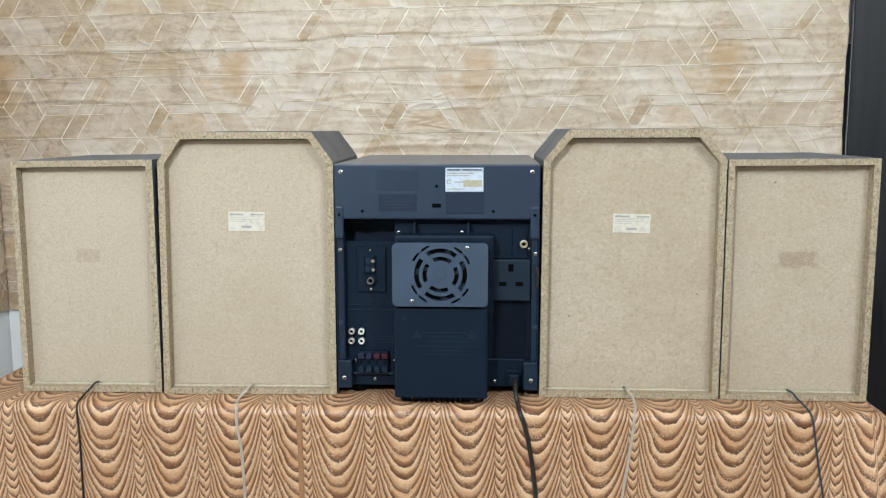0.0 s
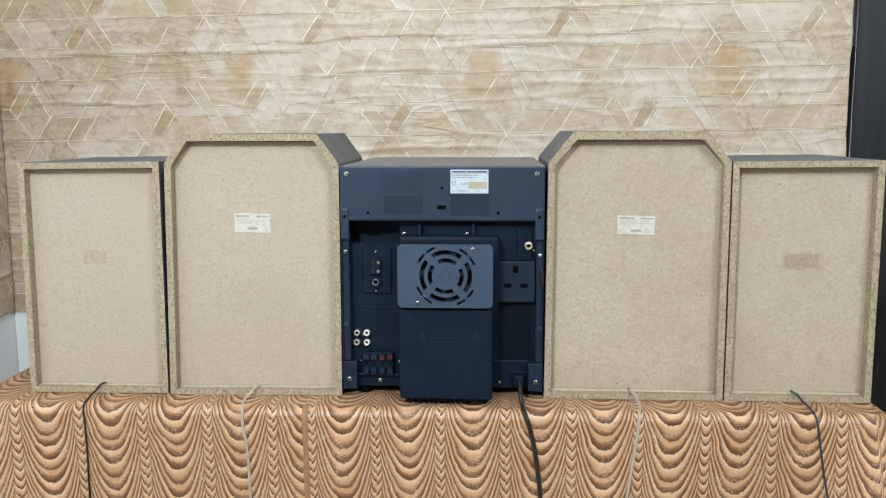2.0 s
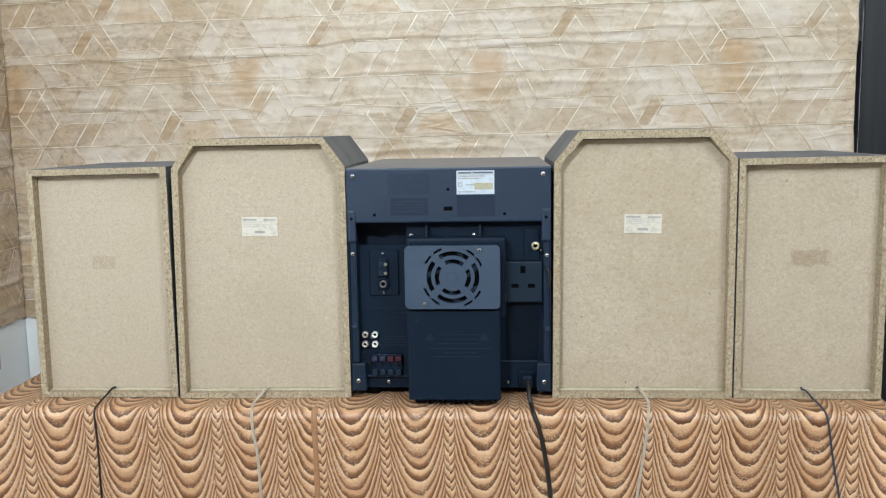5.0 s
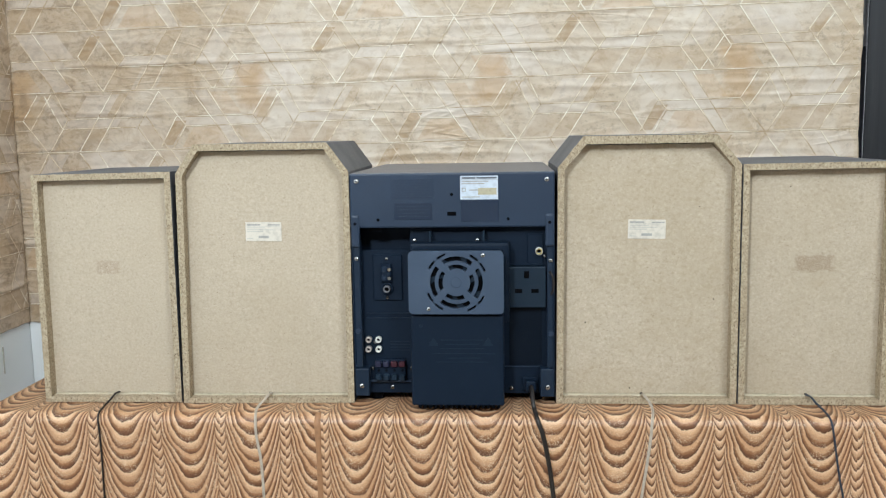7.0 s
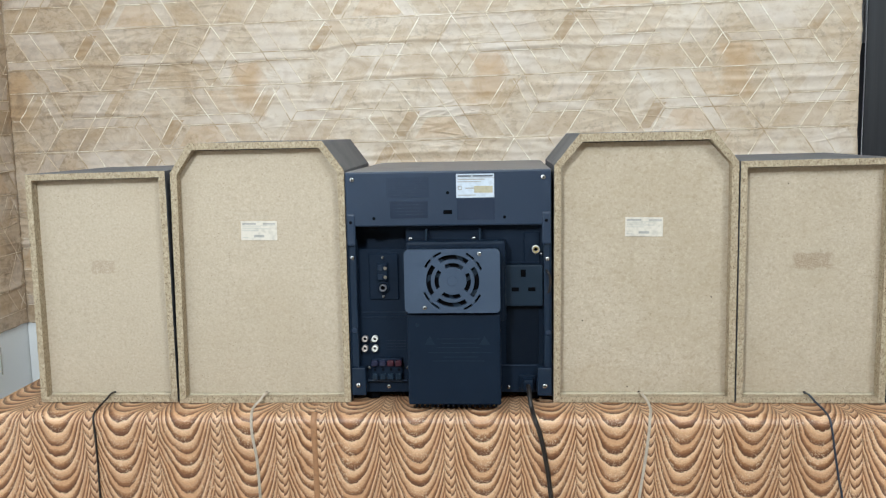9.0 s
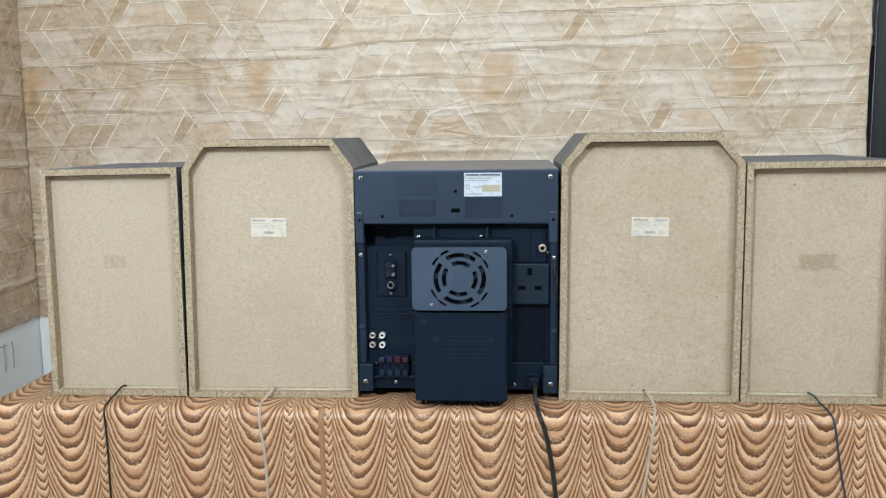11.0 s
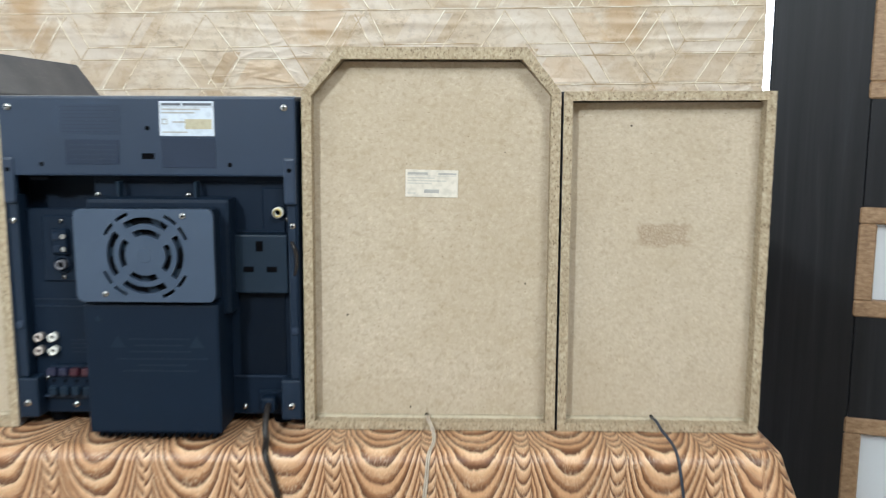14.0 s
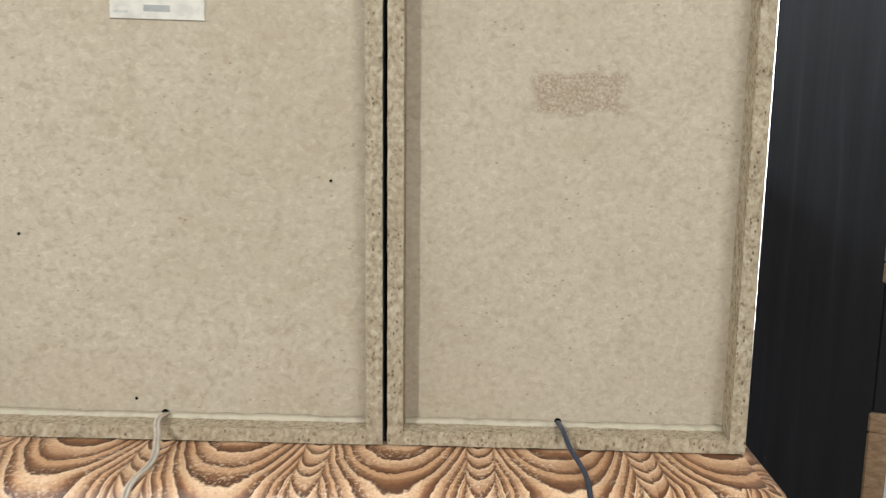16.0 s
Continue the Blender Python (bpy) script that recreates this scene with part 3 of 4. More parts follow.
class Print:
    """Collects the printed cells and foil lines of one papered wall."""

    def __init__(self, put, seed, s0, s1, z1):
        self.put, self.seed, self.s0, self.s1, self.z1 = put, seed, s0, s1, z1
        self.cells = {k: bmesh.new() for k in ("tan", "rust", "brown", "pale")}
        self.foil, self.shade = bmesh.new(), bmesh.new()
        self.rnd = random.Random(seed)

    def slope(self, s):
        """The paper hangs a little askew."""
        return RISE * s

    def inside(self, s, z):
        return self.s0 + 0.004 < s < self.s1 - 0.004 and PAPER_Z + 0.004 < z < self.z1

    def line(self, a, b, w=0.0020):
        n = max(2, int(math.hypot(b[0] - a[0], b[1] - a[1]) / 0.003))
        dx, dz = b[0] - a[0], b[1] - a[1]
        l = math.hypot(dx, dz)
        ox, oz = -dz / l * w / 2, dx / l * w / 2
        prev = None
        for i in range(n + 1):
            t = i / n
            s, z = a[0] + dx * t, a[1] + dz * t
            z += self.slope(s)
            jog = 0.0006 * noise.noise((s * 30, z * 30, 4))
            pair = None
            if self.inside(s, z):
                pair = [self.foil.verts.new(self.put(s + k * ox + jog, z + k * oz, lift(self.seed, s, z) + 0.0012)) for k in (1, -1)]
                if prev:
                    self.foil.faces.new((prev[0], prev[1], pair[1], pair[0]))
                    # brown strip a little below the foil paints its shadow
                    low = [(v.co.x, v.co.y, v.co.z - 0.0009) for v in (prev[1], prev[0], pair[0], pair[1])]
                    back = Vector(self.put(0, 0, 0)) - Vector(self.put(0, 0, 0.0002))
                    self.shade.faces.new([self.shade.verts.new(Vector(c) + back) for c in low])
            prev = pair

    def cell(self, kind, s, z, width, height, lean):
        """A slanted cell; lean is -1, 0 or 1."""
        bm = self.cells[kind]
        nz, ns = max(2, int(height / 0.0025)), max(2, int(width / 0.004))
        grid = []
        for j in range(nz + 1):
            row = []
            for i in range(ns + 1):
                zz = z + height * j / nz
                ss = s + width * i / ns + lean * SLANT * height * j / nz
                zz += self.slope(ss)
                row.append(bm.verts.new(self.put(ss, zz, lift(self.seed, ss, zz) + LAYER[kind])) if self.inside(ss, zz) else None)
            grid.append(row)
        for a, b in zip(grid, grid[1:]):
            for i in range(ns):
                q = (a[i], a[i + 1], b[i + 1], b[i])
                if all(q):
                    bm.faces.new(q)

    def fill(self, origin):
        bands = [(LINES_A, LEVEL_A, CELLS_A), (LINES_B, LEVEL_B, CELLS_B)]
        u, v = REPEAT / 100, BAND / 100
        for row in range(-4, 4):
            lines, level, cells = bands[row % 2]
            z0 = BASE + BAND * row
            self.line((self.s0, z0), (self.s1, z0), 0.0015)
            for rep in range(-4, 5):
                # each pair of bands is shifted against the pair below, as the paper's drop does
                s0 = origin + REPEAT * (rep - DROP * ((row + 1) // 2))
                if s0 > self.s1 + 0.2 or s0 < self.s0 - 0.8:
                    continue
                for kind, x, w, z, h, lean in cells:
                    self.cell(kind, s0 + x * u, z0 + z * v, w * u, h * v, lean)
                for x0, za, x1, zb in lines:
                    self.line((s0 + x0 * u, z0 + za * v), (s0 + x1 * u, z0 + zb * v))
                for x0, x1, z in level:
                    self.line((s0 + x0 * u, z0 + z * v), (s0 + x1 * u, z0 + z * v), 0.0015)

    def hang(self, parent):
        for k, bm in self.cells.items():
            part("printed_cells", bm, M[k], parent, {"tan": "tan marbled print cells", "rust": "faded rust print cells", "brown": "brown marbled print cells", "pale": "pale grey print cells"}[k], True)
        part("foil_shadow_lines", self.shade, M["foil_shadow"], parent, "thin brown painted shadow lines below the foil")
        part("foil_lines", self.foil, M["foil"], parent, "thin gold foil lines", True)


paper = sheet("wallpaper_north", "creased beige marbled wallpaper with gold geometric lines", 520, 500, WEST_X + 0.004, EDGE_X + 0.002, PAPER_Z, 1.75, north_put, 11, 0.004)
pr = Print(north_put, 11, WEST_X + 0.004, EDGE_X, 1.74)
pr.fill(ORIGIN), pr.hang(paper)
paper = sheet("wallpaper_west", "creased brownish marbled wallpaper on the side wall", 160, 260, 1.2, WALL_Y - 0.006, PAPER_Z, 1.75, west_put, 23)
pr = Print(west_put, 23, 1.2, WALL_Y - 0.008, 1.74)
pr.fill(2.0), pr.hang(paper)

# pencil marks on the bare plaster below the paper
marks = thing("pencil_mark", "faint grey pencil lines on white plaster", "mark", at=(WEST_X, 1.9, 0.6))
for y0, y1, z0, z1 in ((-0.012, -0.010, -0.02, 0.045), (0.022, 0.024, -0.02, 0.045), (-0.06, 0.0, 0.040, 0.042)):
    part("line", box(-0.002, 0.0004, y0, y1, z0, z1), M["pale_ink"], marks)


# ---- open door with frosted lights ----
door = thing("door_1", "dark wenge door ajar with oak-framed frosted squares", "door", "", "structure", (0.8695, 2.114, 0.0))
door.rotation_euler = (0, 0, radians(-18))
LIGHTS = [0.257 + 0.419 * k for k in range(4)]
TALL = 0.210
part("stile", box(0, 0.181, -0.02, 0.02, 0.012, 2.07, 0.002), M["wenge"], door)
part("stile", box(0.583, 0.80, -0.02, 0.02, 0.012, 2.07, 0.002), M["wenge"], door)
zs = [0.012] + [v for z in LIGHTS for v in (z + 0.002, z + TALL - 0.002)] + [2.07]
for z0, z1 in zip(zs[::2], zs[1::2]):
    part("rail", box(0.1815, 0.5825, -0.0195, 0.0195, z0, z1, 0.001), M["wenge"], door)
for z in LIGHTS:
    fr = part("moulding", box(0.176, 0.588, -0.026, 0.026, z + TALL - 0.03, z + TALL + 0.002, 0.003), M["oak"], door, "oak wood surround")
    part("moulding", box(0.176, 0.588, -0.026, 0.026, z - 0.002, z + 0.03, 0.003), M["oak"], door, "oak wood surround")
    part("moulding", box(0.176, 0.208, -0.0255, 0.0255, z + 0.0302, z + TALL - 0.0302, 0.003), M["oak"], door, "oak wood surround")
    part("moulding", box(0.556, 0.588, -0.0255, 0.0255, z + 0.0302, z + TALL - 0.0302, 0.003), M["oak"], door, "oak wood surround")
    part("pane", box(0.2082, 0.5558, -0.004, 0.004, z + 0.0302, z + TALL - 0.0302), M["frost"], door, "frosted glass pane")
for z in (0.710, 1.365, 1.86):
    hinge = part("hinge", box(-0.012, -0.001, 0.0, 0.004, z - 0.055, z + 0.06), M["hinge"], door, "steel butt hinge")
    for i in range(5):
        bm = bmesh.new()
        bmesh.ops.create_cone(bm, cap_ends=True, segments=12, radius1=0.0075, radius2=0.0075, depth=0.0215, matrix=Matrix.Translation((-0.014, -0.002, z - 0.044 + 0.0232 * i)))
        part("knuckle", bm, M["hinge"], hinge)


# ---- table and cloth ----
TX0, TX1, TY0, TY1, TZ = -0.715, 0.565, 1.132, 1.76, 0.7475
table = thing("table", "plain wooden table hidden under a cloth", "table", at=(0, 1.44, 0))
part("tabletop", box(TX0 + 0.01, TX1 - 0.01, TY0 + 0.01 - 1.44, TY1 - 0.01 - 1.44, TZ - 0.032, TZ - 0.003, 0.004), M["oak"], table)
for x in (TX0 + 0.06, TX1 - 0.11):
    for y in (TY0 + 0.05, TY1 - 0.10):
        part("leg", box(x, x + 0.05, y - 1.44, y + 0.05 - 1.44, 0.0, TZ - 0.033, 0.004), M["oak"], table)


def make_cloth():
    bm = bmesh.new()
    uvl = bm.loops.layers.uv.new("uv")
    R, SEAM = 0.014, -0.2215

    def u_of(x):
        return (x + 0.081) / 0.0885 if x > SEAM else (x + 0.3125) / 0.0905

    # stations round three sides: base point, outward way, flare, print coordinate
    st = []
    n_side, n_front, n_turn = 50, 240, 12
    cr = 0.024
    for i in range(n_side):
        y = TY1 - (TY1 - TY0 - cr) * i / n_side
        st.append(((TX0, y), (-1.0, 0.0), TX0 - (y - TY0)))
    for i in range(n_turn):
        a = math.pi / 2 * i / n_turn
        st.append(((TX0 + cr - cr * math.cos(a), TY0 + cr - cr * math.sin(a)), (-math.cos(a), -math.sin(a)), TX0 - cr * (1 - i / n_turn)))
    for i in range(n_front):
        x = TX0 + cr + (TX1 - TX0 - 2 * cr) * i / n_front
        st.append(((x, TY0), (0.0, -1.0), x))
    for i in range(n_turn):
        a = math.pi / 2 * i / n_turn
        st.append(((TX1 - cr + cr * math.sin(a), TY0 + cr - cr * math.cos(a)), (math.sin(a), -math.cos(a)), TX1 + cr * i / n_turn))
    for i in range(n_side + 1):
        y = TY0 + cr + (TY1 - TY0 - cr) * i / n_side
        st.append(((TX1, y), (1.0, 0.0), TX1 + (y - TY0)))
    drops = [0, 0.004, 0.009, 0.014, 0.019, 0.022] + [0.03 + 0.67 * (k / 46) ** 1.25 for k in range(47)]
    cols = []
    for (bx, by), (nx, ny), s in st:
        corner = math.exp(-(math.hypot(bx - TX1, by - TY0) / 0.06) ** 2) + math.exp(-(math.hypot(bx - TX0, by - TY0) / 0.06) ** 2)
        col = []
        for d in drops:
            if d < R * math.pi / 2:
                t = d / R
                o, z = R * math.sin(t) - R, TZ - R * (1 - math.cos(t))
            else:
                e = d - R * math.pi / 2
                flare = 0.40 * corner - 0.05
                wave = 0.006 * noise.noise((s * 6, e * 1.2, 2.0)) + 0.004 * noise.noise((s * 15, e * 3, 5.0))
                pleat = 0.02 * math.sin(s * 34) * min(1, e / 0.5) * (abs(nx) > 0.8)
                o = flare * e + (wave + pleat) * min(1.0, e / 0.05)
                z = TZ - R - e * (1 - 0.05 * corner)
            seam = 0.0012 * math.exp(-((s - SEAM) / 0.005) ** 2)
            col.append((bm.verts.new((bx + nx * (o + seam), by + ny * (o + seam), max(z, 0.004))), (s, -d)))
        cols.append(col)
    for c0, c1 in zip(cols, cols[1:]):
        for k in range(len(drops) - 1):
            q = (c0[k], c0[k + 1], c1[k + 1], c1[k])
            f = bm.faces.new([v for v, _ in q])
            same = (c0[k][1][0] > SEAM) == (c1[k][1][0] > SEAM)
            for lp, (_, (s, d)) in zip(f.loops, q):
                u = u_of(s) if same else u_of(c1[k][1][0])
                lp[uvl].uv = (u, d)
    # the top
    nx, ny = 160, 70
    grid = []
    for j in range(ny + 1):
        grid.append([])
        for i in range(nx + 1):
            inset = 0.014
            x = TX0 + inset + (TX1 - TX0 - 2 * inset) * i / nx
            yy = TY0 + inset + (TY1 - TY0 - inset) * j / ny
            z = TZ + 0.0008 * noise.noise((x * 12, yy * 20, 1.0)) * min(1, min(i, nx - i, j) / 3)
            grid[-1].append(bm.verts.new((x, yy, z)))
    for a, b in zip(grid, grid[1:]):
        for i in range(nx):
            f = bm.faces.new((a[i], a[i + 1], b[i + 1], b[i]))
            mid = (a[i].co.x + a[i + 1].co.x) / 2
            for lp in f.loops:
                x = lp.vert.co.x
                u = u_of(x) if (x > SEAM) == (mid > SEAM) else u_of(mid)
                lp[uvl].uv = (u, (lp.vert.co.y - TY0 - 0.014))
    me = mesh_of(bm, "tablecloth", M["cloth"])
    ob = new("tablecloth", me)
    for f in me.polygons:
        f.use_smooth = True
    return tagged(ob, "brown satin tablecloth printed with hanging swags over table", "tablecloth")


cloth = make_cloth()


def on_drape(x, d, off=0.0):
    """A point on the front of the cloth, d metres of cloth below the table's edge, off metres proud of it."""
    R = 0.014
    if d < 0:
        return Vector((x, TY0 + R - d, TZ + off))
    if d < R * math.pi / 2:
        t = d / R
        return Vector((x, TY0 - (R + off) * math.sin(t) + R, TZ - R + (R + off) * math.cos(t)))
    e = d - R * math.pi / 2
    wave = 0.006 * noise.noise((x * 6, e * 1.2, 2.0)) + 0.004 * noise.noise((x * 15, e * 3, 5.0))
    flare = -0.05 + 0.40 * (math.exp(-((x - TX1) / 0.06) ** 2) + math.exp(-((x - TX0) / 0.06) ** 2))
    return Vector((x, TY0 - flare * e - wave * min(1.0, e / 0.05) - off, TZ - R - e))


def make_seam():
    bm = bmesh.new()
    prev = None
    for k in range(90):
        d = 0.004 + 0.66 * k / 89
        w = 0.0042 + 0.0008 * noise.noise((d * 20, 0, 0))
        sh = 0.0015 * noise.noise((d * 7, 3, 0))
        cur = [bm.verts.new(on_drape(-0.2215 + sh + o, d, h)) for o, h in ((-w, 0.0002), (-w * 0.8, 0.0022), (w * 0.8, 0.0022), (w, 0.0002))]
        if prev:
            for i in range(3):
                bm.faces.new((prev[i], prev[i + 1], cur[i + 1], cur[i]))
        prev = cur
    return part("seam", bm, M["seam"], cloth, "narrow stitched brown seam", True)


make_seam()


# ---- loudspeaker cabinets, seen from behind ----
BACK_Y, DEEP = 1.188, 0.265


def prism(outline_a, outline_b, y0, y1, bm=None):
    """A bar between two edges of the cabinet's section, run from y0 to y1."""
    bm = bm or bmesh.new()
    (a0, a1), (b0, b1) = outline_a, outline_b
    q = (a0, a1, b1, b0)
    f = [bm.verts.new((x, y0, z)) for x, z in q]
    b = [bm.verts.new((x, y1, z)) for x, z in q]
    bm.faces.new(f), bm.faces.new(b)
    for i in range(4):
        bm.faces.new((f[i], f[(i + 1) % 4], b[(i + 1) % 4], b[i]))
    return bm


def inset_outline(pts, t):
    """The outline moved inwards by t (points run clockwise seen from the room)."""
    out = []
    n = len(pts)
    for i in range(n):
        p0, p1, p2 = (Vector(pts[(i + k - 1) % n]) for k in range(3))
        d1, d2 = (p1 - p0).normalized(), (p2 - p1).normalized()
        n1, n2 = Vector((d1.y, -d1.x)), Vector((d2.y, -d2.x))
        k = (n1 + n2) / (1 + n1.dot(n2))
        out.append(tuple(p1 + k * t))
    return out


def cabinet(name, label, pts, t, board_mat, recess, hole_x, group, turn=0.0, back=BACK_Y, lip=0.0):
    """pts: the section's corners in metres, clockwise from the lower left, relative to the cabinet's foot."""
    root = thing(name, label, "loudspeaker", group, "", (0, back, TZ + 0.001))
    root.rotation_euler = (0, 0, radians(turn))
    cx = sum(p[0] for p in pts) / len(pts)
    pts = [(x - cx, z) for x, z in pts]
    root.location.x = cx
    crown = max(z for _, z in pts) - 0.02
    low = lambda q, s: [(x, z - lip * (z > crown)) if z > 0.05 else (x, s) for x, z in q]
    inner = low(inset_outline(pts, t), 0.0078)
    names = ["side_panel", "bevel_panel", "top_panel", "bevel_panel", "side_panel", "bottom_panel"] if len(pts) == 6 else ["side_panel", "top_panel", "side_panel", "bottom_panel"]
    for i, nm in enumerate(names):
        j = (i + 1) % len(pts)
        bm = prism((pts[i], pts[j]), (inner[i], inner[j]), 0.0, DEEP)
        # finer lengthwise cuts let the sawn edge look chipped
        long_edges = [e for e in bm.edges if abs(e.verts[0].co.y - e.verts[1].co.y) < 1e-6 and (e.verts[0].co - e.verts[1].co).length > 0.04]
        bmesh.ops.subdivide_edges(bm, edges=long_edges, cuts=60, use_grid_fill=True)
        r = random.Random(i * 31 + int(cx * 1000))
        for v in bm.verts:
            if v.co.y < 1e-5:
                v.co.y += 0.0016 * max(0.0, noise.noise((v.co.x * 95 + cx * 40, v.co.z * 95, i))) + 0.0006 * r.random()
                v.co.x += 0.0003 * noise.noise((v.co.z * 120 + cx * 9, i, 3))
                if abs(v.co.z) > 0.004:
                    v.co.z += 0.0004 * noise.noise((v.co.x * 120 + cx * 9, i, 5))
        me_ob = part(nm, bm, [M["chip"], M["vinyl"]], root, "grey vinyl panel with raw chipboard edge")
        d = Vector(pts[j]) - Vector(pts[i])
        out = Vector((-d.y, d.x)).normalized()
        for f in me_ob.data.polygons:
            if f.normal.x * out.x + f.normal.z * out.y > 0.8:
                f.material_index = 1
    # board set back inside the panels
    grown = [(x * 0.997, z * 0.999 + 0.0002) for x, z in low(inset_outline(pts, t - 0.0004), 0.0074)]
    top = max(z for _, z in grown)
    grown = [(x, z - 0.0018 * (z > top - 0.002)) for x, z in grown]
    bm = bmesh.new()
    for y in (recess, recess + 0.012):
        bm.faces.new([bm.verts.new((x, y, z)) for x, z in grown])
    bm.verts.ensure_lookup_table()
    n = len(grown)
    for i in range(n):
        bm.faces.new((bm.verts[i], bm.verts[(i + 1) % n], bm.verts[n + (i + 1) % n], bm.verts[n + i]))
    board = part("back_board", bm, board_mat, root, "beige fibre back board")
    part("cable_hole", disc(hole_x - cx, 0.0098, recess - 0.0010, recess + 0.002, 0.0021, 14), M["deep"], board, "dark cable hole")
    # dried glue along the foot of the board, a low uneven fillet
    xa, xb = sorted((grown[-1][0], grown[0][0]))
    bm, prev = bmesh.new(), None
    for k in range(61):
        x = xa + 0.0005 + (xb - xa - 0.001) * k / 60
        h = 0.0105 + 0.0012 * noise.noise((k * 0.35, cx * 7, 1))
        d = 0.0035 + 0.0015 * noise.noise((k * 0.5, cx * 5, 4))
        cur = [bm.verts.new(q) for q in ((x, recess - d, 0.0070), (x, recess - d, 0.0084), (x, recess - 0.0003, h), (x, recess + 0.001, 0.0070))]
        if prev:
            for i in range(4):
                bm.faces.new((prev[i], prev[(i + 1) % 4], cur[(i + 1) % 4], cur[i]))
        prev = cur
    part("glue_fillet", bm, M["glue"], board, "pale dried glue line", True)
    # the baffle towards the wall closes the box
    bm = bmesh.new()
    for y in (DEEP - 0.012, DEEP - 0.002):
        bm.faces.new([bm.verts.new((x, y, z)) for x, z in grown])
    bm.verts.ensure_lookup_table()
    for i in range(n):
        bm.faces.new((bm.verts[i], bm.verts[(i + 1) % n], bm.verts[n + (i + 1) % n], bm.verts[n + i]))
    part("baffle", bm, M["vinyl"], root)
    return root, cx


def paper_label(root, cx, x0, x1, z0, z1, y, turn):
    """Ivory label with lines of print that cannot be read."""
    w, h = x1 - x0, z1 - z0
    lab = part("label_sticker", box(-w / 2, w / 2, -0.0006, 0.0, -h / 2, h / 2, 0.0003), M["old_paper"], root, "ivory paper label with grey print")
    lab.location = ((x0 + x1) / 2 - cx, y, (z0 + z1) / 2 - TZ - 0.001)
    lab.rotation_euler = (0, radians(turn), 0)
    for fx0, fx1, fz, t, m in ((0.04, 0.42, 0.86, 0.09, "ink"), (0.62, 0.96, 0.86, 0.07, "ink"), (0.04, 0.55, 0.70, 0.05, "pale_ink"), (0.04, 0.78, 0.60, 0.05, "pale_ink"),
                               (0.04, 0.50, 0.50, 0.05, "pale_ink"), (0.36, 0.64, 0.22, 0.13, "ink"), (0.04, 0.2, 0.14, 0.05, "pale_ink"), (0.04, 0.96, 0.78, 0.02, "pale_ink")):
        part("printed_line", box(-w / 2 + fx0 * w, -w / 2 + fx1 * w, -0.0008, -0.0005, -h / 2 + (fz - t / 2) * h, -h / 2 + (fz + t / 2) * h), M[m], lab)


TALL_L = [(-0.425, 0.0), (-0.4195, 0.328), (-0.392, 0.368), (-0.207, 0.368), (-0.178, 0.3275), (-0.179, 0.0)]
TALL_R = [(0.1058, 0.0), (0.1078, 0.329), (0.1418, 0.3708), (0.3188, 0.3708), (0.3513, 0.330), (0.3522, 0.0)]
LOW_L = [(-0.6315, 0.0), (-0.629, 0.329), (-0.4287, 0.331), (-0.4298, 0.0)]
LOW_R = [(0.3548, 0.0), (0.3538, 0.3305), (0.5512, 0.332), (0.5517, 0.0)]

spk, cx = cabinet("loudspeaker", "small grey loudspeaker seen from behind with faint stain", LOW_L, 0.0088, M["board_faint"], 0.016, -0.5285, "loudspeakers on the table", 0.6, 1.183)
spk, cx = cabinet("loudspeaker", "tall grey loudspeaker with slanted corners and ivory label", TALL_L, 0.0092, M["board_smooth"], 0.016, -0.303, "loudspeakers on the table", 1.6, 1.183)
paper_label(spk, cx, -0.3285, -0.2775, 0.9795, 1.0065, 0.0158, 0.9)
tall_spk = spk
spk, cx = cabinet("loudspeaker", "tall grey loudspeaker with slanted corners and worn chipboard edges", TALL_R, 0.0090, M["board"], 0.017, 0.2255, "loudspeakers on the table", 0.0, BACK_Y, 0.002)
paper_label(spk, cx, 0.2045, 0.2555, 0.978, 1.0045, 0.0168, 1.1)
for x, z, r in ((0.322, 0.8935, 0.0011), (0.147, 0.861, 0.0012), (0.3005, 1.0215, 0.0007), (0.209, 0.7665, 0.0012)):
    part("nail_hole", disc(x - cx, z - TZ - 0.001, 0.0166, 0.0185, r * 0.8, 10), M["deep"], spk, "small dark nail hole")
spk, cx = cabinet("loudspeaker", "small grey loudspeaker with torn patch on the back board", LOW_R, 0.0086, M["board_mark"], 0.017, 0.4505, "loudspeakers on the table", -0.6)
part("nail_hole", disc(0.4205 - cx, 1.0465 - TZ, 0.0166, 0.0185, 0.0009, 10), M["deep"], spk, "small dark nail hole")


# ---- the stereo unit, seen from behind ----
UX0, UX1, UZ0, UZ1, UY = -0.1768, 0.1035, 0.7585, 1.0735, 1.182
unit = thing("stereo_unit", "dark blue-grey stereo unit seen from behind, standing on cloth", "stereo", at=(-0.036, UY, TZ + 0.001))


def up(name, bm, mat, parent=None, label="", smooth=False):
    """A part of the unit, given in world metres."""
    bmesh.ops.translate(bm, verts=bm.verts, vec=-Vector(unit.location))
    return part(name, bm, mat, parent or unit, label, smooth)


def screw(x, z, y, r=0.0036, parent=None):
    bm = disc(x, z, y - 0.0022, y + 0.001, r, 14, None, None, 0.0012)
    head = up("screw", bm, M["steel"], parent, "silver crosshead screw", True)
    bm = box(x - r * 0.6, x + r * 0.6, y - 0.00235, y - 0.002, z - r * 0.12, z + r * 0.12)
    box(x - r * 0.12, x + r * 0.12, y - 0.00245, y - 0.0021, z - r * 0.6, z + r * 0.6, bm=bm)
    up("slot", bm, M["deep"], head)


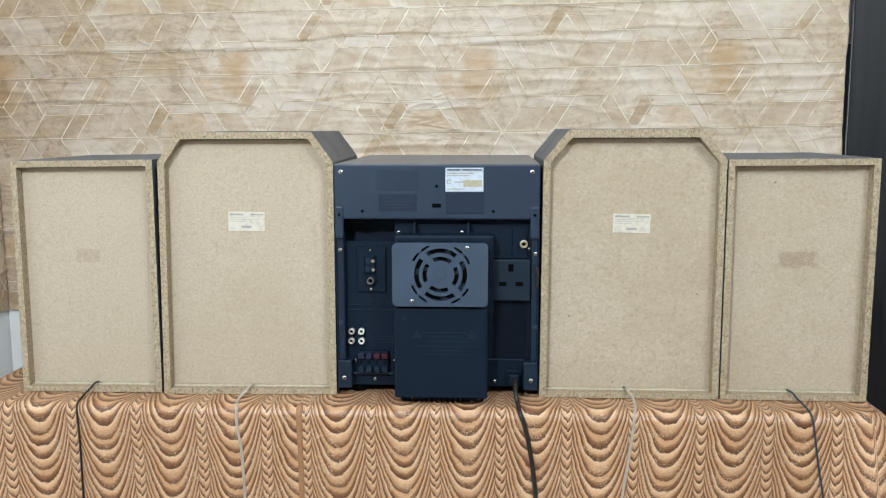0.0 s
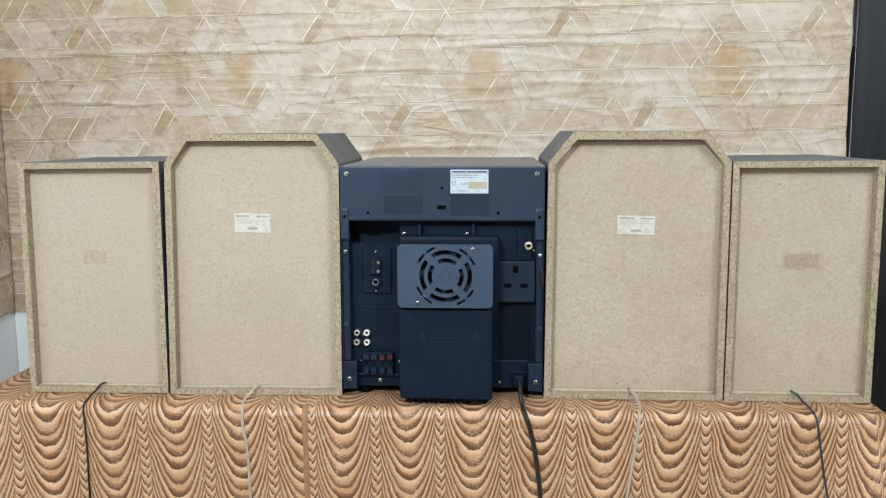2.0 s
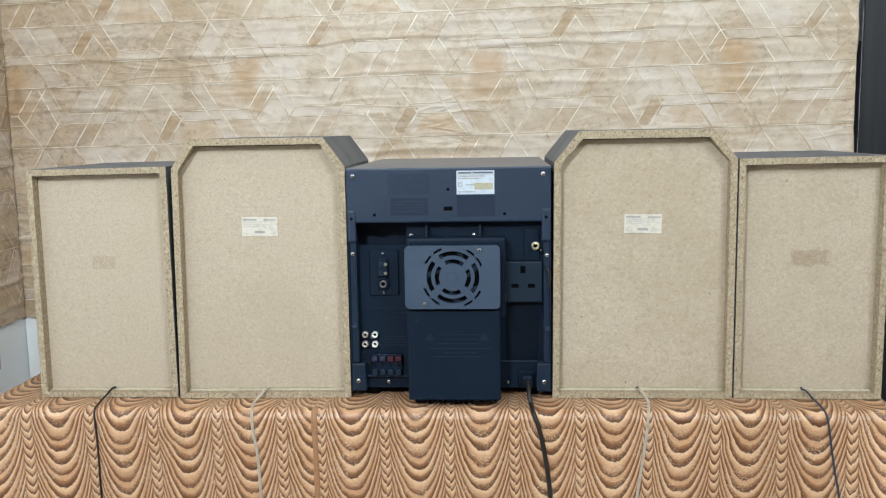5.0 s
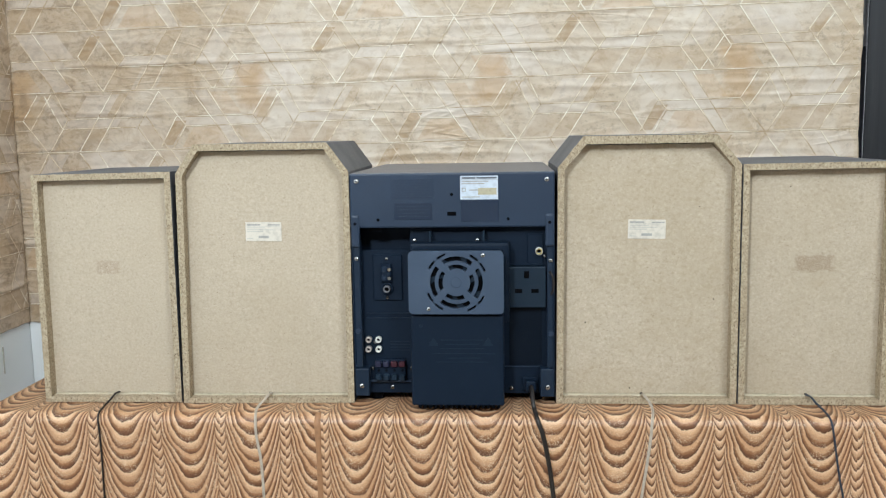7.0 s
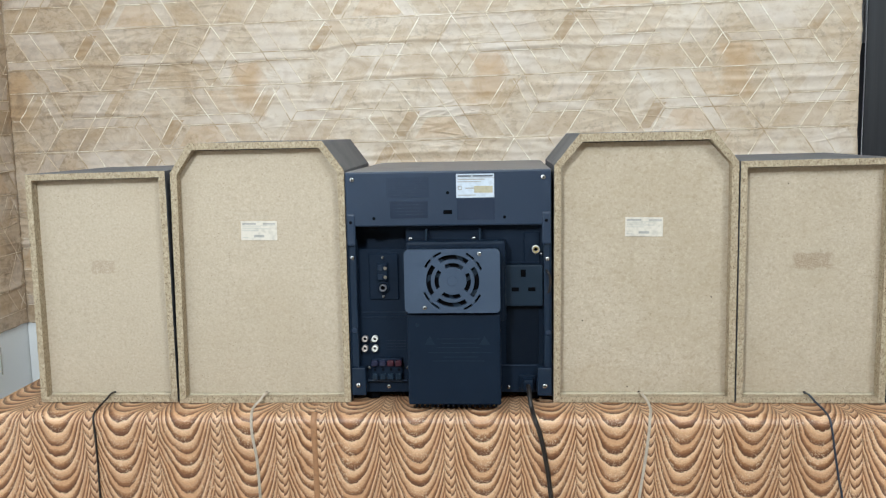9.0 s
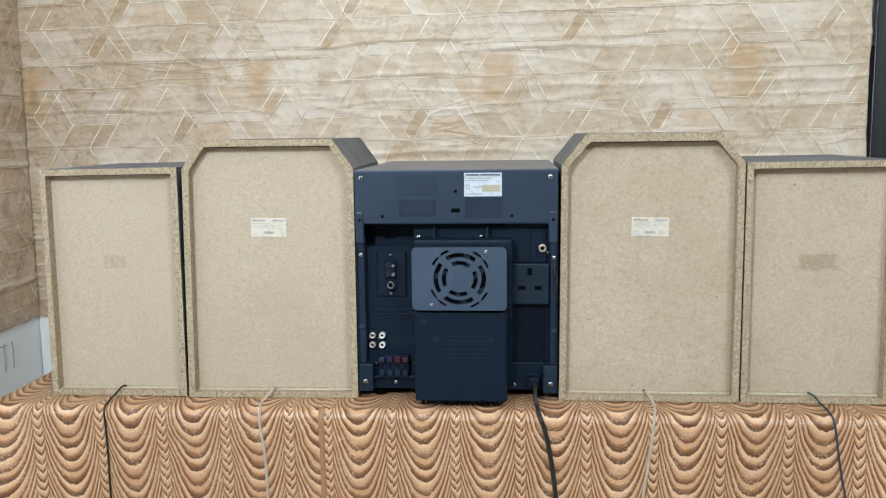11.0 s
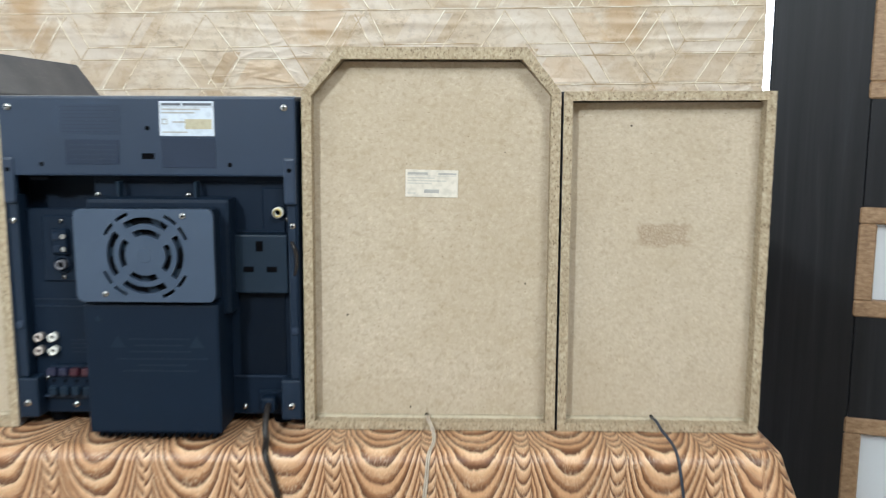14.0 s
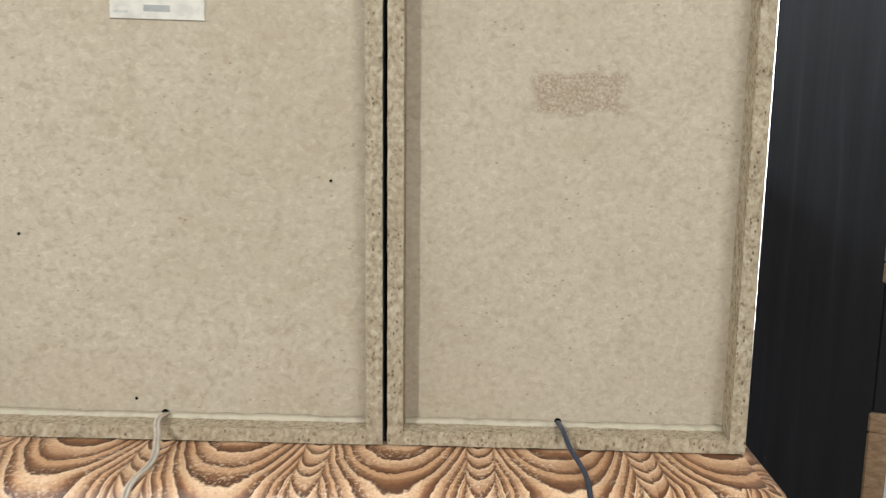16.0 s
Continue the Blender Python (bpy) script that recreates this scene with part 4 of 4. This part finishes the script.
IN_Y = 1.2
up("casing", box(UX0 + 0.001, UX1 - 0.001, IN_Y + 0.026, 1.545, UZ0 + 0.002, UZ1 - 0.004, 0.003), M["black"])
up("top_cover", box(UX0, UX1, UY + 0.0015, 1.55, UZ1 - 0.0042, UZ1, 0.0018, 2), M["cover"], None, "dusty grey painted steel cover")
up("side_cover", box(UX0, UX0 + 0.003, UY + 0.002, 1.55, UZ0, UZ1 - 0.0044, 0.001), M["black"])
up("side_cover", box(UX1 - 0.003, UX1, UY + 0.002, 1.55, UZ0, UZ1 - 0.0044, 0.001), M["black"])
PANEL_Z = 0.9985
panel = up("upper_panel", box(UX0 + 0.0005, UX1 - 0.0005, UY, IN_Y + 0.006, PANEL_Z, UZ1 - 0.0006, 0.0022, 2), M["navy"], None, "blue-grey moulded upper back panel")
# embossed and stuck-on rectangles of the upper panel
up("matt_field", box(-0.1195, -0.0610, UY - 0.0003, UY + 0.001, 1.0375, 1.0655, 0.0002), M["faint"], panel, "finely embossed dark field")
for i in range(8):
    z = 1.0395 + i * 0.0033
    up("embossed_line", box(-0.1170, -0.0640 - 0.004 * (i % 3), UY - 0.0005, UY, z, z + 0.0009), M["dim"], panel)
up("matt_field", box(-0.115, -0.0635, UY - 0.0005, UY + 0.001, 1.0095, 1.0325, 0.0003), M["dim"], panel, "dark embossed field")
for i in range(4):
    up("embossed_line", box(-0.110, -0.069, UY - 0.0009, UY, 1.0135 + i * 0.0045, 1.0146 + i * 0.0045), M["faint"], panel)
up("gloss_field", box(-0.0235, 0.0275, UY - 0.0006, UY + 0.001, 1.0065, 1.0345, 0.0003), M["dim"], panel, "dark glossy printed field")
st = up("rating_sticker", box(-0.0245, 0.027, UY - 0.0006, UY + 0.001, 1.0362, 1.0685, 0.0004), M["paper"], panel, "white rating label with grey print")
for x0, x1, z0, z1, m in ((-0.022, -0.004, 1.0645, 1.0668, "dark_ink"), (-0.002, 0.025, 1.0645, 1.0668, "dark_ink"), (-0.022, 0.014, 1.0603, 1.0618, "ink"), (-0.022, 0.009, 1.0572, 1.0587, "ink"),
                          (-0.012, 0.0, 1.0485, 1.05, "ink"), (-0.022, 0.002, 1.0392, 1.0405, "ink"), (-0.0245, 0.027, 1.0630, 1.0634, "ink")):
    up("printed_line", box(x0, x1, UY - 0.0009, UY - 0.0005, z0, z1), M[m], st)
up("printed_field", box(-0.0002, 0.0248, UY - 0.0009, UY - 0.0005, 1.0428, 1.0520), M["tan_ink"], st, "tan printed field")
bm = box(-0.0222, -0.0166, UY - 0.0009, UY - 0.0005, 1.0470, 1.0524)
up("printed_field", bm, M["ink"], st)
up("printed_field", box(-0.0211, -0.0177, UY - 0.0011, UY - 0.0006, 1.0481, 1.0513), M["paper"], st)
for x, z in ((-0.0362, 1.0435), (-0.138, 1.0095), (0.0405, 1.0095)):
    up("hole", disc(x, z, UY - 0.0003, UY + 0.002, 0.0022, 12), M["deep"], panel, "small dark screw hole")
up("slot", box(-0.0425, -0.0305, UY - 0.0003, UY + 0.002, 1.0145, 1.0200), M["deep"], panel, "dark notch")
screw(-0.1668, 1.0628, UY), screw(0.0925, 1.0628, UY)

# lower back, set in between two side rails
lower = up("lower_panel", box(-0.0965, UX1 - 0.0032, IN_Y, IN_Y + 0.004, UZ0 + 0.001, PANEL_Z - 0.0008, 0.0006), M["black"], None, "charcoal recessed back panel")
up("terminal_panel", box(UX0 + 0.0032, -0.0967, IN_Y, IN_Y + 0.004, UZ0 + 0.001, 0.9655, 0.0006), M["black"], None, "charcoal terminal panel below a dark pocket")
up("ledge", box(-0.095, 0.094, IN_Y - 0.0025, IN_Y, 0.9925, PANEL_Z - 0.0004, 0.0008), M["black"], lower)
up("slot", box(-0.151, -0.135, UY + 0.004, UY + 0.008, 0.9945, 0.9982), M["deep"], lower)
rail_l = up("side_rail", box(UX0 + 0.001, -0.1650, UY + 0.003, IN_Y + 0.002, 0.800, 0.9795, 0.0018, 2), M["mid"], None, "blue-grey side rail")
rail_r = up("side_rail", box(0.0930, UX1 - 0.001, UY + 0.003, IN_Y + 0.002, 0.800, 0.9975, 0.0018, 2), M["mid"], None, "blue-grey side rail")
up("corner_bracket", box(UX0 + 0.001, -0.1565, UY + 0.001, IN_Y + 0.002, UZ0 + 0.001, 0.7995, 0.0018, 2), M["mid"], None, "blue-grey corner bracket")
up("corner_bracket", box(0.0835, UX1 - 0.001, UY + 0.001, IN_Y + 0.002, UZ0 + 0.001, 0.7995, 0.0018, 2), M["mid"], None, "blue-grey corner bracket")
up("clip", box(UX0 + 0.001, -0.1640, UY - 0.002, UY + 0.006, 0.972, 1.0165, 0.003, 2), M["navy"], None, "moulded clip with dark hole")
up("clip", box(0.0905, UX1 - 0.0008, UY - 0.002, UY + 0.006, 0.972, 1.0165, 0.003, 2), M["navy"], None, "moulded clip with dark hole")
for x, z in ((-0.1700, 1.0045), (0.0965, 1.0045)):
    up("hole", disc(x, z, UY - 0.0024, UY - 0.001, 0.0022, 12), M["deep"])
for x, z in ((-0.1702, 0.853), (0.0982, 0.849)):
    up("boss", disc(x, z, UY + 0.0005, UY + 0.006, 0.0040, 16, None, None, 0.001), M["navy"])
screw(-0.1700, 0.9555, UY + 0.003, 0.0032), screw(0.0978, 0.9515, UY + 0.003, 0.0032)
screw(-0.1668, 0.7745, UY + 0.001), screw(0.0935, 0.7735, UY + 0.001)
# aerial socket plate
plate = up("aerial_plate", box(-0.1495, -0.108, IN_Y - 0.003, IN_Y + 0.001, 0.894, 0.959, 0.0012), M["black"], None, "charcoal aerial socket plate")
term = up("terminal_block", box(-0.1375, -0.1225, IN_Y - 0.009, IN_Y - 0.002, 0.921, 0.947, 0.0015), M["black"], plate)
for z in (0.927, 0.9395):
    up("contact", box(-0.1365, -0.129, IN_Y - 0.0105, IN_Y - 0.008, z - 0.004, z + 0.004, 0.001), M["mid"], term)
    up("contact", disc(-0.1255, z, IN_Y - 0.0115, IN_Y - 0.008, 0.0025, 12), M["steel"], term)
jack = up("aerial_jack", ring(-0.1295, 0.9115, IN_Y - 0.012, IN_Y, 0.0034, 0.0048, 20), M["cover"], plate, "grey coaxial aerial jack", True)
up("collar", ring(-0.1295, 0.9115, IN_Y - 0.006, IN_Y - 0.001, 0.006, 0.0088, 20), M["black"], jack, "", True)
up("bore", disc(-0.1295, 0.9115, IN_Y - 0.007, IN_Y, 0.0033, 14), M["deep"], jack)
screw(-0.1298, 0.9535, IN_Y - 0.003, 0.0024), screw(-0.1295, 0.8985, IN_Y - 0.003, 0.0026)
# four round sockets
for x, z, m in ((-0.1575, 0.8385, "rose"), (-0.1437, 0.8385, "jack_white"), (-0.1580, 0.8247, "rose"), (-0.1437, 0.8247, "jack_white")):
    j = up("phono_jack", ring(x, z, IN_Y - 0.009, IN_Y, 0.0023, 0.0043, 20), M[m], None, "round phono jack with pale rim", True)
    up("bore", disc(x, z, IN_Y - 0.004, IN_Y, 0.0029, 14), M["deep"], j)
screw(-0.1495, 0.8335, IN_Y, 0.0024)
# loudspeaker terminals
tb = up("speaker_terminal", box(-0.1490, -0.1055, IN_Y - 0.008, IN_Y + 0.001, 0.7795, 0.8105, 0.0015), M["black"], None, "spring-clip loudspeaker terminal block")
for i in range(4):
    x = -0.1440 + i * 0.0112
    up("clip_lever", box(x - 0.0046, x + 0.0046, IN_Y - 0.014, IN_Y - 0.006, 0.8005, 0.8085, 0.0012), M["plum" if i < 2 else "red"], tb, "dark blue spring lever" if i < 2 else "dark red spring lever")
    up("wire_hole", disc(x, 0.7945, IN_Y - 0.0086, IN_Y - 0.007, 0.0018, 10), M["deep"], tb)
    up("clip_lever", box(x - 0.0042, x + 0.0042, IN_Y - 0.0135, IN_Y - 0.006, 0.7805, 0.7895, 0.0014), M["relief"], tb, "black spring lever")
up("plinth", box(-0.157, -0.0985, IN_Y - 0.006, IN_Y + 0.001, 0.7765, 0.7790, 0.0006), M["navy"], None)
screw(-0.1535, 0.7955, IN_Y, 0.0026), screw(-0.0985, 0.7955, IN_Y, 0.0026), screw(-0.126, 0.7685, IN_Y, 0.0033)
for i in range(4):
    up("embossed_line", box(-0.128, -0.100, IN_Y - 0.0006, IN_Y + 0.0005, 0.8215 + i * 0.0042, 0.8224 + i * 0.0042), M["mid"], lower)
for z in (0.868, 0.875):
    up("rib", box(-0.161, -0.098, IN_Y - 0.0015, IN_Y, z, z + 0.0012), M["mid"], lower)
# aerial jack, mains outlet and side field
plate = up("jack_plate", box(0.0665, 0.0885, IN_Y - 0.002, IN_Y + 0.001, 0.944, 0.987, 0.001), M["black"])
j = up("phono_jack", ring(0.0825, 0.9635, IN_Y - 0.010, IN_Y, 0.0028, 0.0052, 20), M["jack_white"], None, "round phono jack with brass rim", True)
up("rim", ring(0.0825, 0.9635, IN_Y - 0.0108, IN_Y - 0.009, 0.0028, 0.0044, 20), M["brass"], j, "brass contact rim", True)
up("bore", disc(0.0825, 0.9635, IN_Y - 0.005, IN_Y, 0.0031, 14), M["deep"], j)
screw(0.0905, 0.9565, IN_Y - 0.004, 0.0026)
out = up("mains_outlet", box(0.036, 0.0915, IN_Y - 0.013, IN_Y + 0.001, 0.8855, 0.9425, 0.0016, 2), M["socket"], None, "charcoal-blue moulded three-pin mains outlet")
for x0, x1, z0, z1 in ((0.0615, 0.0685, 0.9285, 0.9385), (0.0490, 0.0590, 0.9082, 0.9137), (0.0715, 0.0815, 0.9082, 0.9137)):
    up("pin_hole", box(x0, x1, IN_Y - 0.0134, IN_Y - 0.011, z0 - 0.002, z1 - 0.002), M["deep"], out, "dark pin slot")
up("step", box(0.036, 0.0885, IN_Y - 0.003, IN_Y, 0.9430, 0.9455, 0.0006), M["black"], None)
# this field's dark tone also carries the shade right of the heat box
up("smooth_field", box(0.041, 0.0865, IN_Y - 0.0008, IN_Y + 0.0005, 0.8005, 0.8835, 0.0004), M["gloss"], lower, "smooth dark field, tone deepened for shade")
up("rib", box(0.034, 0.0885, IN_Y - 0.002, IN_Y, 0.798, 0.7995), M["navy"], lower)
screw(0.0435, 0.7675, IN_Y, 0.003)
up("stray_wire", tube([(0.0935, IN_Y - 0.006, 0.9375), (0.0985, UY - 0.001, 0.9335), (0.1012, UY - 0.001, 0.925), (0.1010, UY + 0.001, 0.912), (0.0985, UY + 0.004, 0.904)], 0.0016), M["cable_black"], None, "short black wire by the rail", True)
inlet = up("mains_inlet", box(0.0585, 0.0815, IN_Y - 0.004, IN_Y + 0.001, 0.7645, 0.7845, 0.001), M["black"], None, "charcoal mains inlet with plug")
up("plug", box(0.0635, 0.0775, IN_Y - 0.019, IN_Y - 0.003, 0.7665, 0.7825, 0.003, 2), M["black"], inlet)


# fan housing: a bulge, a slotted cover plate and the long box under it
FX0, FX1, FZ0, FZ1, FY = -0.0935, 0.0338, 0.8860, 0.9715, 1.141
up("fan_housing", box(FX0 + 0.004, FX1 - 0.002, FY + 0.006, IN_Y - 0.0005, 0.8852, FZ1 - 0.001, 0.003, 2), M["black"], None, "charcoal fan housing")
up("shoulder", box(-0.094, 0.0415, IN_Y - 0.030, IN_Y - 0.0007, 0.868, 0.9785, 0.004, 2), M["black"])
for x in (-0.0668, 0.0068):
    up("fin", box(x - 0.0014, x + 0.0014, IN_Y - 0.019, IN_Y - 0.006, 0.9735, 0.9935, 0.0006), M["relief"])
screw(-0.0890, 0.9800, IN_Y - 0.010, 0.0031), screw(-0.0018, 0.9800, IN_Y - 0.010, 0.0031)


def fan_cover():
    cx, cz = (FX0 + FX1) / 2 + 0.0008, 0.9290
    n = 120
    radii = [0.0, 0.0185, 0.0242, 0.0290, 0.0352, 0.0392, 0.0422]
    bm = bmesh.new()

    def slotted(k, deg):
        m = (deg + 4) % 90
        if k == 1:
            return not 32 < m < 56
        if k == 3:
            return not 36 < m < 54
        if k == 5:
            return 24 < m < 66 and not 43 < m < 48
        return False

    def at(r, i):
        a = 2 * math.pi * i / n
        return (cx + r * math.cos(a), 0.0, cz + r * math.sin(a))

    rings = [[bm.verts.new(at(r, i)) for i in range(n)] for r in radii[1:]]
    bm.faces.new(rings[0])
    for k in range(1, len(radii) - 1):
        a, b = rings[k - 1], rings[k]
        for i in range(n):
            if not slotted(k, 360 * (i + 0.5) / n):
                bm.faces.new((a[i], a[(i + 1) % n], b[(i + 1) % n], b[i]))
    rim = []
    c = 0.004
    for i in range(n):
        a = 2 * math.pi * i / n
        dx, dz = math.cos(a), math.sin(a)
        t = min(((FX1 if dx > 0 else FX0) - cx) / dx if abs(dx) > 1e-6 else 9, ((FZ1 if dz > 0 else FZ0) - cz) / dz if abs(dz) > 1e-6 else 9)
        x, z = cx + t * dx, cz + t * dz
        over = max(0.0, c - min(x - FX0, FX1 - x) - min(z - FZ0, FZ1 - z))
        x += (1 if x < cx else -1) * over * 0.5
        z += (1 if z < cz else -1) * over * 0.5
        rim.append(bm.verts.new((x, 0.0, z)))
    for i in range(n):
        bm.faces.new((rings[-1][i], rings[-1][(i + 1) % n], rim[(i + 1) % n], rim[i]))
    loose = [v for v in bm.verts if not v.link_faces]
    bmesh.ops.delete(bm, geom=loose, context="VERTS")
    geo = bmesh.ops.extrude_face_region(bm, geom=list(bm.faces))
    bmesh.ops.translate(bm, verts=[v for v in geo["geom"] if isinstance(v, bmesh.types.BMVert)], vec=(0, 0.0055, 0))
    bmesh.ops.translate(bm, verts=bm.verts, vec=(0, FY, 0))
    return up("fan_cover", bm, M["navy_fan"], None, "blue-grey slotted fan cover plate")


cover = fan_cover()
well = up("fan_well", disc(-0.0295, 0.9290, FY + 0.0056, FY + 0.0059, 0.0428, 40), M["deep"], cover, "dark fan well")
up("fan_hub", disc(-0.0295, 0.9290, FY + 0.0050, FY + 0.0057, 0.0165, 32, None, None, 0.0004), M["socket"], well)
for i in range(7):
    bm, a0 = bmesh.new(), 2 * math.pi * i / 7
    rows = []
    for k in range(7):
        r, a = 0.0165 + 0.0040 * k, a0 + 0.09 * k
        rows.append([bm.verts.new((-0.0295 + r * math.cos(a + d), FY + 0.0052 + 0.0003 * q, 0.9290 + r * math.sin(a + d))) for q, d in ((0, -0.13), (1, 0.13))])
    for p0, p1 in zip(rows, rows[1:]):
        bm.faces.new((p0[0], p0[1], p1[1], p1[0]))
    ex = bmesh.ops.extrude_face_region(bm, geom=list(bm.faces))
    bmesh.ops.translate(bm, verts=[v for v in ex["geom"] if isinstance(v, bmesh.types.BMVert)], vec=(0, 0.0003, 0))
    up("fan_blade", bm, M["socket"], well)
hub = up("medallion", disc(-0.0295, 0.9290, FY - 0.0005, FY + 0.001, 0.0068, 24, None, None, 0.0003), M["navy_fan"], cover)
screw(0.0065, 0.9655, FY, 0.0031), screw(-0.0668, 0.8935, FY, 0.0031)
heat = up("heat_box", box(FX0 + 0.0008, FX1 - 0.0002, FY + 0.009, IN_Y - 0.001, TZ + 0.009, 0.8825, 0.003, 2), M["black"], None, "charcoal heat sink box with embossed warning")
for x0, x1, z in ((-0.052, 0.006, 0.848), (-0.046, 0.0, 0.842), (-0.052, 0.006, 0.836), (-0.064, 0.022, 0.829), (-0.044, 0.002, 0.823), (-0.058, 0.012, 0.8175)):
    up("embossed_line", box(x0, x1, FY + 0.0086, FY + 0.0095, z, z + 0.0010), M["relief"], heat)
for x in (-0.062, 0.012):
    bm = bmesh.new()
    tri = [(x - 0.007, 0.8405), (x + 0.007, 0.8405), (x, 0.852)]
    a = [bm.verts.new((p, FY + 0.0086, q)) for p, q in tri]
    b = [bm.verts.new((p, FY + 0.0096, q)) for p, q in tri]
    bm.faces.new(a), bm.faces.new(b)
    for i in range(3):
        bm.faces.new((a[i], a[(i + 1) % 3], b[(i + 1) % 3], b[i]))
    up("embossed_triangle", bm, M["relief"], heat)
up("boss", disc(-0.0785, 0.868, FY + 0.0078, FY + 0.010, 0.0026, 14), M["relief"], heat)
for i in range(16):
    x = FX0 + 0.010 + i * 0.0072
    up("vent_rib", box(x, x + 0.0035, FY + 0.008, FY + 0.02, TZ + 0.0062, TZ + 0.0098), M["deep"], heat)
for x in (-0.150, 0.078):
    for y in (1.215, 1.50):
        bm = bmesh.new()
        bmesh.ops.create_cone(bm, cap_ends=True, segments=16, radius1=0.009, radius2=0.011, depth=0.012, matrix=Matrix.Translation((x, y, TZ + 0.007)))
        up("rubber_foot", bm, M["deep"], None, "black rubber foot")


# ---- cables lying over the cloth's edge ----
def cable(name, label, mat, r, start, bends, twin=False):
    """From a hole in a back down over the table's edge; bends: (x, metres of cloth below the edge)."""
    pts = list(start) + [tuple(on_drape(x, d, r + 0.0006)) for x, d in bends]
    ob = part(name, tube(pts, r), mat, None, "", True)
    if twin:
        part("second_core", tube([(p[0] + 2 * r, p[1], p[2]) for p in pts], r), mat, ob, "", True)
    return tagged(ob, label, "cable", "cables over the table edge")


B = BACK_Y + 0.015
cable("speaker_cable", "thin black cable hanging over the tablecloth edge", M["cable_black"], 0.0014,
      [(-0.5285, B, 0.7585), (-0.5285, B - 0.017, 0.7605), (-0.530, B - 0.031, 0.756)],
      [(-0.534, -0.012), (-0.531, 0.012), (-0.529, 0.04), (-0.530, 0.08), (-0.532, 0.14), (-0.533, 0.30), (-0.525, 0.5), (-0.53, 0.66)])
cable("speaker_cable", "pale grey twin cable hanging over the tablecloth edge", M["cable_grey"], 0.0010,
      [(-0.303, B, 0.7585), (-0.303, B - 0.017, 0.7605), (-0.307, B - 0.031, 0.756)],
      [(-0.313, -0.012), (-0.309, 0.012), (-0.308, 0.035), (-0.303, 0.075), (-0.302, 0.13), (-0.301, 0.28), (-0.297, 0.5), (-0.30, 0.66)], True)
cable("power_cable", "thick black power cable hanging over the tablecloth", M["cable_black"], 0.0031,
      [(0.0705, IN_Y - 0.016, 0.775), (0.0715, IN_Y - 0.030, 0.771), (0.0725, IN_Y - 0.042, 0.760)],
      [(0.0745, -0.006), (0.078, 0.014), (0.084, 0.03), (0.0905, 0.06), (0.0965, 0.1), (0.1005, 0.15), (0.104, 0.3), (0.11, 0.5), (0.11, 0.66)])
cable("speaker_cable", "pale grey twin cable hanging over the tablecloth edge", M["cable_grey"], 0.0010,
      [(0.2255, B, 0.7585), (0.2265, B - 0.017, 0.7605), (0.231, B - 0.031, 0.756)],
      [(0.233, -0.012), (0.2285, 0.012), (0.2265, 0.035), (0.222, 0.075), (0.216, 0.12), (0.208, 0.2), (0.20, 0.4), (0.20, 0.66)], True)
cable("speaker_cable", "thin blue-grey cable curving over the tablecloth edge", M["cable_blue"], 0.0014,
      [(0.4505, B, 0.7585), (0.4515, B - 0.017, 0.7605), (0.454, B - 0.031, 0.756)],
      [(0.460, -0.008), (0.4605, 0.012), (0.4635, 0.03), (0.4685, 0.06), (0.4735, 0.09), (0.481, 0.14), (0.489, 0.3), (0.49, 0.5), (0.49, 0.66)])
